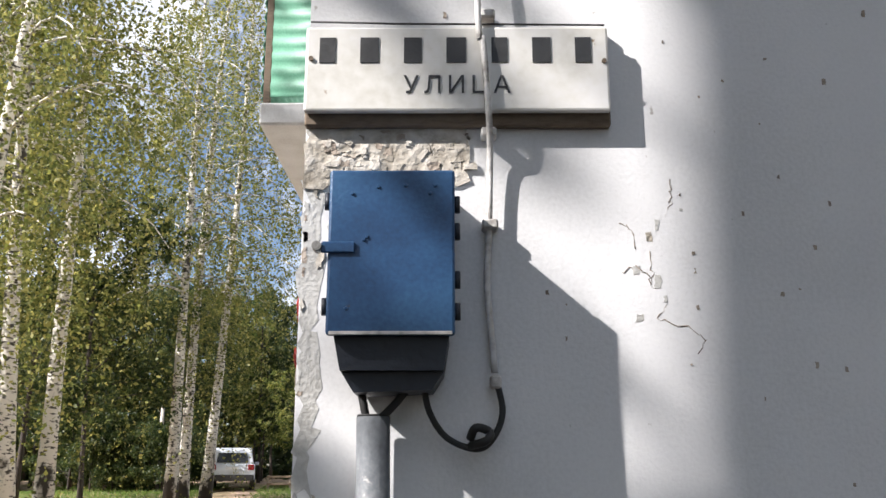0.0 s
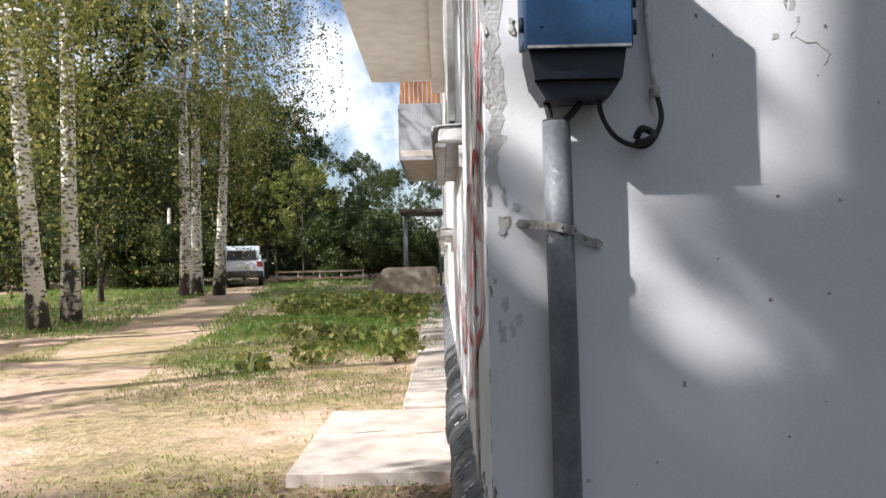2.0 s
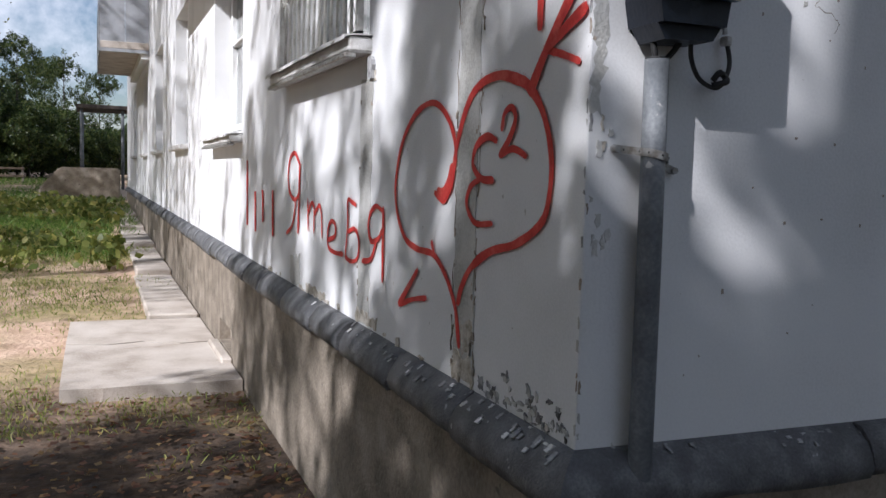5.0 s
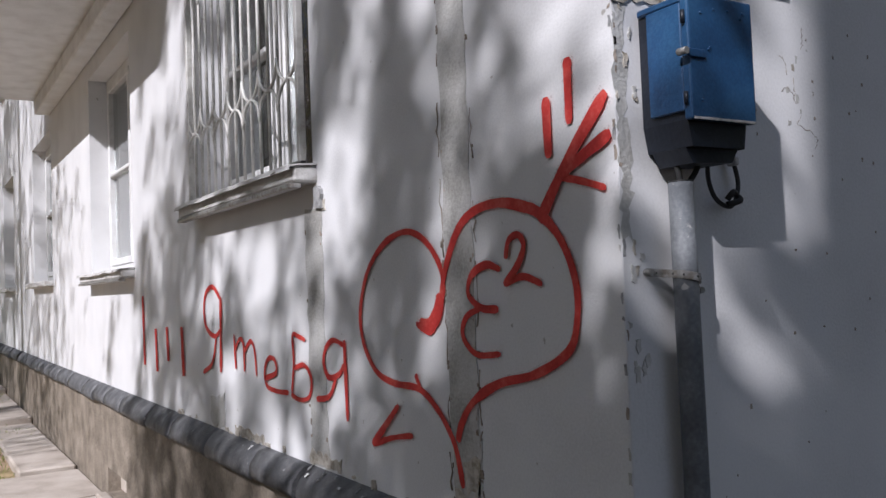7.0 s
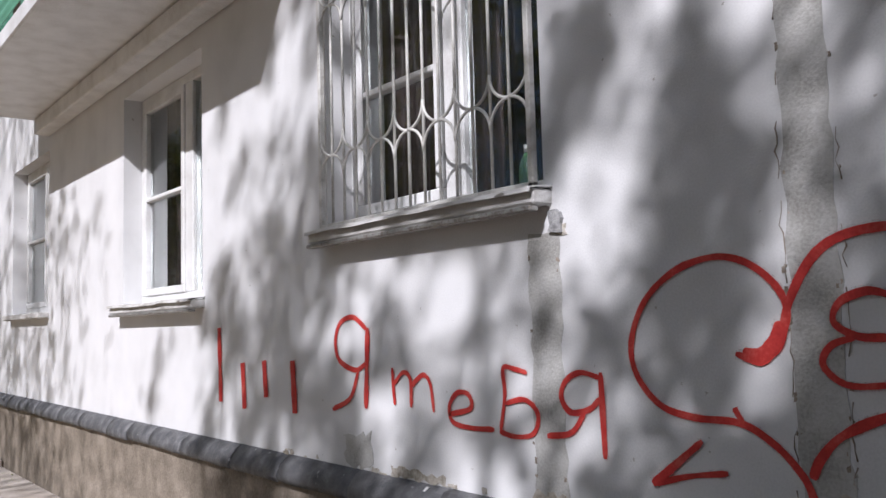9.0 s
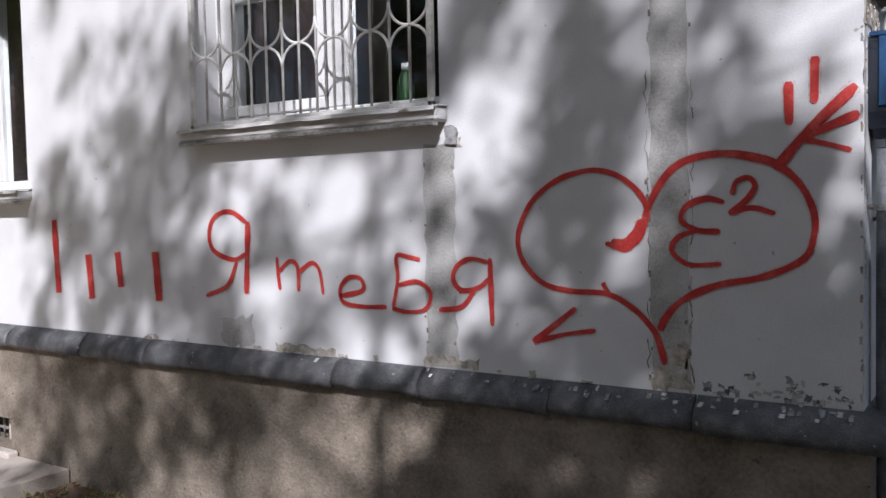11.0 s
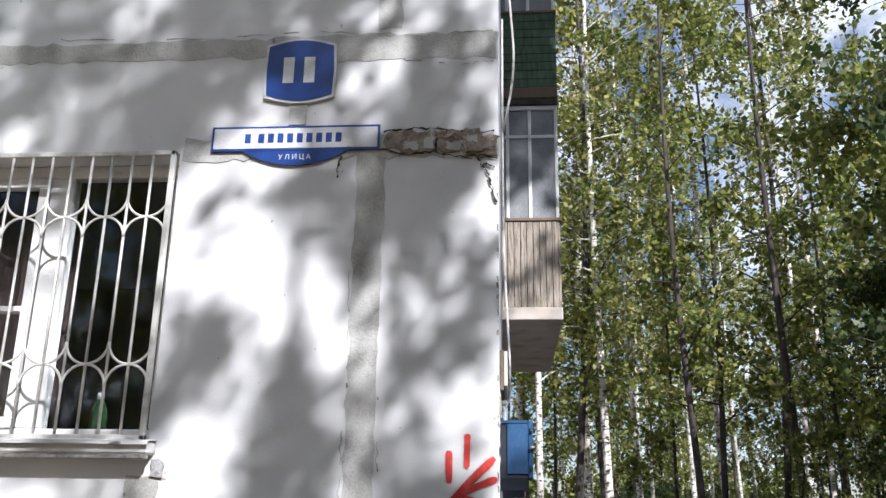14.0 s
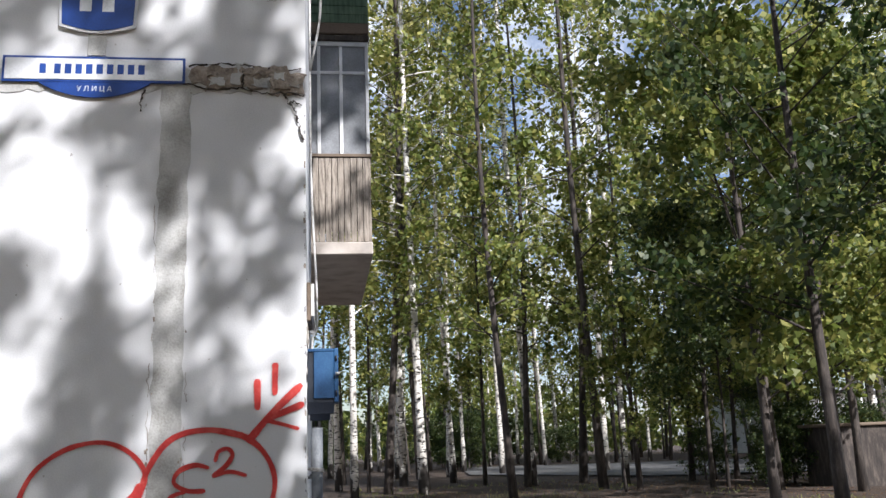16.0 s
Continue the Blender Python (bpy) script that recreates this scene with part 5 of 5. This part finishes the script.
# unseen trees added across the yard and behind the walker, to close the place and take light from the walls
for k in range(6):
    plant("leafy_b" if k % 3 else "shade_tree", -12.5 + 1.9 * k, -10.4 - 2.6 * (k % 3) - rng.uniform(0, 1), rng.uniform(0, 6), rng.uniform(0.9, 1.1), 0, "trees behind the walker")
for k in range(12):
    plant("leafy_b" if k % 2 else "leafy_a", -18.5 - 2.2 * (k % 3), -7.0 + 2.1 * k, rng.uniform(0, 6), rng.uniform(0.75, 0.95), 0, "trees across the yard")
# the wood south of the house
spots = []
tries = 0
while len(spots) < 125 and tries < 4000:
    tries += 1
    x, y = rng.uniform(17.5, 64), rng.uniform(-42, -1.9)
    if y > -1.9 - 0.012 * x or (27 < x < 50 and -25 < y < -8.5) or any(math.hypot(x - a, y - b) < 1.45 for a, b in spots):
        continue
    if x < 22 and rng.random() < 0.45:
        continue
    if -0.50 * (x + 3.8) < y < -0.05 * (x + 3.8) and x < 45 and rng.random() < 0.68:
        continue
    spots.append((x, y))
for x, y in spots:
    near = x < 24
    k = rng.choice(("tall_birch", "tall_birch", "tall_aspen", "young_tree") if near else ("tall_birch", "tall_birch", "tall_aspen", "tall_aspen", "young_tree"))
    if y < -9 and near:
        k = rng.choice(("tall_aspen", "young_tree", "leafy_b"))
    plant(k, x, y, rng.uniform(0, 6), rng.uniform(0.8, 1.2), rng.uniform(-0.04, 0.04), "wood south of the house")
for x, y, k, s, tl in ((9.8, -8.3, "leafy_b", 1.0, 0.0), (12.2, -8.4, "leafy_a", 0.95, 0.05), (14.6, -11.2, "leafy_a", 1.0, 0.0), (17.5, -13.5, "leafy_a", 1.15, 0.0)):
    plant(k, x, y, rng.uniform(0, 6), s, tl, "wood south of the house")
for k in range(10):
    x = rng.uniform(21, 40)
    plant("tall_birch" if k % 3 else "tall_aspen", x, rng.uniform(-0.46, -0.04) * (x + 3.8), rng.uniform(0, 6), rng.uniform(1.05, 1.35), rng.uniform(-0.03, 0.03), "wood south of the house")
for x, y, k, s in ((24, -0.9, "tall_birch", 1.0), (30, -0.5, "tall_birch", 1.1), (37, -0.8, "tall_aspen", 1.0), (46, -0.2, "tall_birch", 1.1), (34, 0.6, "tall_aspen", 0.9), (42, 1.2, "tall_birch", 1.0), (28, -1.5, "young_tree", 0.9), (52, 0.5, "tall_aspen", 1.0)):
    plant(k, x, y, rng.uniform(0, 6), s, 0, "wood south of the house")
for k in range(6):
    x = rng.uniform(20, 29)
    plant("young_tree" if k % 2 else "leafy_b", x, rng.uniform(-0.52, -0.30) * (x + 3.8), rng.uniform(0, 6), rng.uniform(0.55, 0.8), 0, "wood south of the house")
for k in range(14):
    plant("shrub", rng.uniform(48, 62), rng.uniform(-16, 2), rng.uniform(0, 6), rng.uniform(0.6, 1.1), 0, "bushes under the trees")
for k in range(8):
    plant("shrub", rng.uniform(17, 27), rng.uniform(-17, -13.0), rng.uniform(0, 6), rng.uniform(0.45, 0.8), 0, "bushes under the trees")


# ---- car ----
def car_at(x, y, turn):
    PAINT = material("white_car_paint", (0.60, 0.64, 0.69), scale=2, rough=0.25, bump=0.0)
    DARKGLASS = material("tinted_car_glass", (0.02, 0.025, 0.03), scale=2, rough=0.08, bump=0.0)
    LAMP = material("red_lamp_plastic", (0.25, 0.02, 0.02), scale=4, rough=0.25, bump=0.0)
    TRIM = material("black_plastic_trim", (0.03, 0.03, 0.03), scale=20, rough=0.6)
    c = thing("car", "white parked estate car seen among the birches", "car")

    def body(outline, half, mat, name, narrow=0.0):
        bm = bmesh.new()
        a = [bm.verts.new((-half + (narrow if z > 1.0 else 0), yy, z)) for yy, z in outline]
        b = [bm.verts.new((half - (narrow if z > 1.0 else 0), yy, z)) for yy, z in outline]
        bm.faces.new(a)
        bm.faces.new(b[::-1])
        for k in range(len(a)):
            bm.faces.new((a[k], b[k], b[(k + 1) % len(a)], a[(k + 1) % len(a)]))
        bmesh.ops.bevel(bm, geom=bm.edges[:], offset=0.05, segments=3, affect="EDGES", profile=0.6)
        return part(name, bm, mat, c)

    body([(-2.2, 0.38), (-2.22, 0.75), (-2.15, 1.0), (1.0, 1.0), (2.1, 0.86), (2.25, 0.6), (2.2, 0.38)], 0.9, PAINT, "body")
    body([(-2.12, 0.95), (-1.9, 1.55), (-1.3, 1.66), (0.3, 1.62), (1.15, 0.97)], 0.84, PAINT, "cabin", 0.1)
    part("rear_window", slab(bmesh.new(), [(-0.62, 1.06), (0.62, 1.06), (0.56, 1.45), (-0.56, 1.45)], lambda u, v, w: (u, -2.135 + (v - 0.95) * 0.366 - w, v), 0.02), DARKGLASS, c)
    for s in (-1, 1):
        part("side_window", slab(bmesh.new(), [(-1.75, 1.06), (0.75, 1.06), (0.25, 1.5), (-1.6, 1.5)], lambda u, v, w: (s * (0.742 + 0.0 * v + w), u, v), 0.02), DARKGLASS, c)
        part("tail_lamp", boxed((s * 0.62, -2.245, 0.78), (s * 0.86, -2.17, 0.99), 0.02), LAMP, c)
        part("mirror", boxed((s * 0.88, 0.6, 0.98), (s * 1.05, 0.75, 1.12), 0.03), PAINT, c)
        for yy in (-1.35, 1.4):
            w = part("wheel", tube(bmesh.new(), [(s * 0.70, yy, 0.33), (s * 0.72, yy, 0.33), (s * 0.89, yy, 0.33), (s * 0.91, yy, 0.33)], [0.29, 0.33, 0.33, 0.29], 20), BLACK, c)
            part("rim", tube(bmesh.new(), [(s * 0.905, yy, 0.33), (s * 0.92, yy, 0.33)], 0.2, 14), STEEL, w)
    part("bumper", boxed((-0.86, -2.28, 0.36), (0.86, -2.12, 0.60), 0.04, 2), TRIM, c)
    part("plate_bar", boxed((-0.26, -2.25, 0.80), (0.26, -2.225, 0.90)), PLATE_WHITE, c)
    c.matrix_basis = Matrix.Translation((x, y, ground_z(x, y) - 0.01)) @ Matrix.Rotation(turn, 4, "Z")
    return c


car_at(-8.75, 36.6, radians(12))

# ---- yard: low rail, entrance, concrete heap, lamp post ----
rail = thing("low_fence", "low wooden rail fence at the edge of the drive", "fence", (-5.6, 35, 0.6))
for k in range(5):
    part("post", boxed((-7.0 + k * 0.9, 35.0, 0.5), (-6.92 + k * 0.9, 35.08, 1.25), 0.01), GREY_WOOD, rail)
for z in (0.88, 1.16):
    part("rail", boxed((-7.0, 34.96, z), (-3.3, 34.995, z + 0.08), 0.006), WOODEDGE, rail)
post = thing("post", "thin pale concrete post at the edge of the wood", "post", (-12.9, 36, 0.6))
part("shaft", tube(bmesh.new(), [(-11.4, 35, 0.5), (-11.4, 35, 4.0)], [0.09, 0.07], 10), CONCRETE, post)
porch = thing("porch", "small entrance porch with a dark flat roof on thin posts", "porch", (-0.8, 26, 0.4))
part("roof", boxed((-1.35, 25.4, 2.98), (0.2, 27.4, 3.10), 0.02), DARK_BARK, porch)
for x, y in ((-1.2, 25.55), (-0.1, 25.55), (-1.2, 27.25)):
    part("post", tube(bmesh.new(), [(x, y, 0.4), (x, y, 2.979)], 0.045, 8), PIPE, porch)
part("step", boxed((-1.3, 25.5, 0.3), (0.2, 27.3, 0.72), 0.02), CONCRETE, porch)
bm = bmesh.new()
slab(bm, [(-2.3, 0.35), (-0.2, 0.35), (-0.2, 1.32), (-1.75, 1.32), (-2.25, 0.75)], lambda u, v, w: (u, 24.9 - w, v), 0.5)
bmesh.ops.bevel(bm, geom=bm.edges[:], offset=0.05, segments=2, affect="EDGES")
single("concrete_wall", bm, DIRTY, "low pale concrete retaining wall by the porch", "wall")

# ---- beyond the southern wood ----
hall = thing("low_building", "pale low building with blue doors behind the trees", "building", (60, -39, 0))
part("wall", boxed((58, -46, -0.2), (70, -33, 4.2), 0.05), WHITE, hall)
part("roof", boxed((57.5, -46.5, 4.2), (70.5, -32.5, 4.6), 0.05), GREY_SHEET, hall)
for k in range(2):
    part("window", boxed((57.94, -44.9 + k * 3.4, 1.2), (57.99, -43.5 + k * 3.4, 2.8), 0.01), DARK_BLUE, hall)
for y in (-35.5, -38.2):
    part("door", boxed((57.93, y, 0.0), (57.99, y + 1.6, 2.3), 0.01), BLUE, hall)
shed = thing("metal_shed", "dark rusty metal shed in the shade", "shed", (19, -15, 0))
part("wall", boxed((19.0, -15.8, -0.1), (21.0, -14.0, 1.6), 0.02), DARK_BARK, shed)
part("roof", boxed((18.9, -15.9, 1.602), (21.1, -13.9, 1.69), 0.02), WOODEDGE, shed)


# ---- far woods closing the view ----
def far_wood(name, n, centre, reach, start, end, top, seed, mat=LEAF_DARK):
    r = np.random.RandomState(seed)
    a = np.radians(r.uniform(start, end, n))
    d = r.uniform(*reach, n)
    h = top * (0.72 + 0.24 * np.sin(a * 23) + 0.2 * np.sin(a * 61 + 1) + 0.12 * np.sin(a * 140)) * (0.02 + 0.98 * r.uniform(0, 1, n) ** 0.85)
    c = np.stack([centre[0] + np.cos(a) * d, centre[1] + np.sin(a) * d, h + 0.4], 1)
    return tagged(quads(name, leaf_cards(r, c, 0.6), mat), "dense dark wood in the distance", "wood", kind="stuff")


# the two northern stretches have their shade in the leaf colour
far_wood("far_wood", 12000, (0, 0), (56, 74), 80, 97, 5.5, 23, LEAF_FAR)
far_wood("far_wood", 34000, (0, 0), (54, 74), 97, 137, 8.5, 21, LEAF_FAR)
far_wood("far_wood", 20000, (0, 0), (72, 96), -50, 6, 8.5, 22, LEAF_GREEN)


# ---- grass, weeds and fallen leaves ----
def scatter(name, n, area, keep, size, mat, label, upright, seed, lift=0.0):
    r = np.random.RandomState(seed)
    x, y = r.uniform(area[0], area[1], n), r.uniform(area[2], area[3], n)
    ok = np.array([keep(a, b, r) for a, b in zip(x, y)])
    x, y = x[ok], y[ok]
    m = len(x)
    z = np.array([ground_z(a, b) for a, b in zip(x, y)]) - 0.015 + lift
    c = np.stack([x, y, z], 1)
    if upright:
        a = r.uniform(0, 6.283, m)
        side = np.stack([np.cos(a), np.sin(a), 0 * a], 1)
        h = size * r.uniform(0.4, 1.3, m)[:, None]
        lean = np.stack([r.normal(0, 0.45, m), r.normal(0, 0.45, m), np.ones(m)], 1)
        w = 0.05 * size + 0.004
        mid, tip = c + lean * h * 0.55, c + lean * (1, 1, 0.82) * h + np.stack([r.normal(0, 0.25, m), r.normal(0, 0.25, m), 0 * a], 1) * h
        q = np.stack([c - side * w, mid - side * w * 0.7, tip, mid + side * w * 0.7], 1)
    else:
        q = leaf_cards(r, c + (0, 0, 0.028), size)
        q[:, :, 2] = c[:, None, 2] + 0.024 + (q[:, :, 2] - c[:, None, 2] - 0.028) * 0.3
    return tagged(quads(name, q, mat), label, name.replace("_", " "), kind="stuff")


def clear(x, y):
    return x < -0.06 and not (x > -1.12 and 3.9 < y < 6.4)


def on_path(x, y):
    """The trodden path runs from the south-west to the car."""
    c = -4.6 - 0.13 * (y - 8)
    return abs(x - c) < 0.9 + 0.35 * noise.noise(Vector((x * 0.5, y * 0.5, 0)))


def lawn(x, y, r):
    if not clear(x, y) or on_path(x, y) or y < 3.2:
        return False
    d = noise.noise(Vector((x * 0.45, y * 0.45, 5))) + 0.5 * noise.noise(Vector((x * 1.7, y * 1.7, 9)))
    return d + 0.28 * min(1, (y - 6) / 8) > r.uniform(-0.25, 0.35)


scatter("grass", 62000, (-6.5, -0.1, 3.0, 14), lawn, 0.055, GRASS, "patchy yellowing grass", True, 3)
scatter("grass", 60000, (-16, -0.1, 14, 40), lambda x, y, r: not on_path(x, y) and lawn(x, y, r) or (x < -5.5 and not on_path(x, y)), 0.17, GREEN_GRASS, "longer green grass under the birches", True, 4)
scatter("grass", 26000, (-4.2, -0.6, 8.5, 18), lambda x, y, r: not on_path(x, y) and noise.noise(Vector((x * 0.6, y * 0.35, 31))) + 0.12 * (y - 11) > r.uniform(-0.1, 0.35), 0.10, GREEN_GRASS, "lush green grass along the house", True, 14)
scatter("grass", 9000, (4, 30, -12, -1.0), lambda x, y, r: noise.noise(Vector((x * 0.4, y * 0.4, 2))) > r.uniform(0.0, 0.4), 0.14, GRASS, "thin grass among the trunks", True, 5)
scatter("fallen_leaves", 5200, (-3.2, -0.05, -2.5, 4.3), lambda x, y, r: clear(x, y) and math.exp(-((x + 0.4) ** 2) / 2.5) * (1.15 if y > 1.6 else 0.55) > r.uniform(0, 1), 0.05, LITTER, "reddish brown fallen leaves on bare soil", False, 6)
scatter("fallen_leaves", 9000, (0.8, 30, -14, -0.8), lambda x, y, r: r.uniform(0, 1) < 0.8, 0.075, LITTER, "brown fallen leaves under the trees", False, 7)
scatter("fallen_leaves", 5200, (0.1, 9, -5.5, -0.15), lambda x, y, r: r.uniform(0, 1) < 0.25 + 0.75 * (noise.noise(Vector((x, y, 40))) > 0), 0.05, LITTER, "brown fallen leaves and twigs near the corner", False, 17)
scatter("grass", 2600, (-3.4, -0.03, 0.0, 4.0), lambda x, y, r: x > -0.16 or noise.noise(Vector((x * 1.3, y * 1.3, 50))) > 0.35, 0.05, GRASS, "sparse grass blades at the foot of the wall", True, 18)


def weed(x, y, seed, size):
    r = np.random.RandomState(seed)
    p = thing("weed", "broad-leaved green weed beside the house", "plant", (x, y, ground_z(x, y) - 0.02), "weeds along the wall")
    n = 42
    c = np.stack([r.normal(0, 0.26, n), r.normal(0, 0.26, n), r.uniform(0.03, 0.42, n)], 1) * size
    tagged(quads("foliage", leaf_cards(r, c, 0.22 * size), LEAF_GREEN, p), kind="stuff")
    bm = bmesh.new()
    for k in range(5):
        tube(bm, [(0, 0, -0.03), (r.normal(0, 0.12) * size, r.normal(0, 0.12) * size, 0.35 * size)], [0.008, 0.004], 5)
    stems = tagged(part("stalkwork", bm, LEAF_GREEN, None), kind="stuff")
    stems.parent = p
    return p


for k in range(46):
    weed(-0.6 - 3.6 * rng.random() ** 1.4, rng.uniform(16.5, 23.5), 100 + k, rng.uniform(0.4, 0.8))
for k in range(14):
    weed(rng.uniform(-3.2, -0.5), rng.uniform(9, 15), 200 + k, rng.uniform(0.35, 0.7))
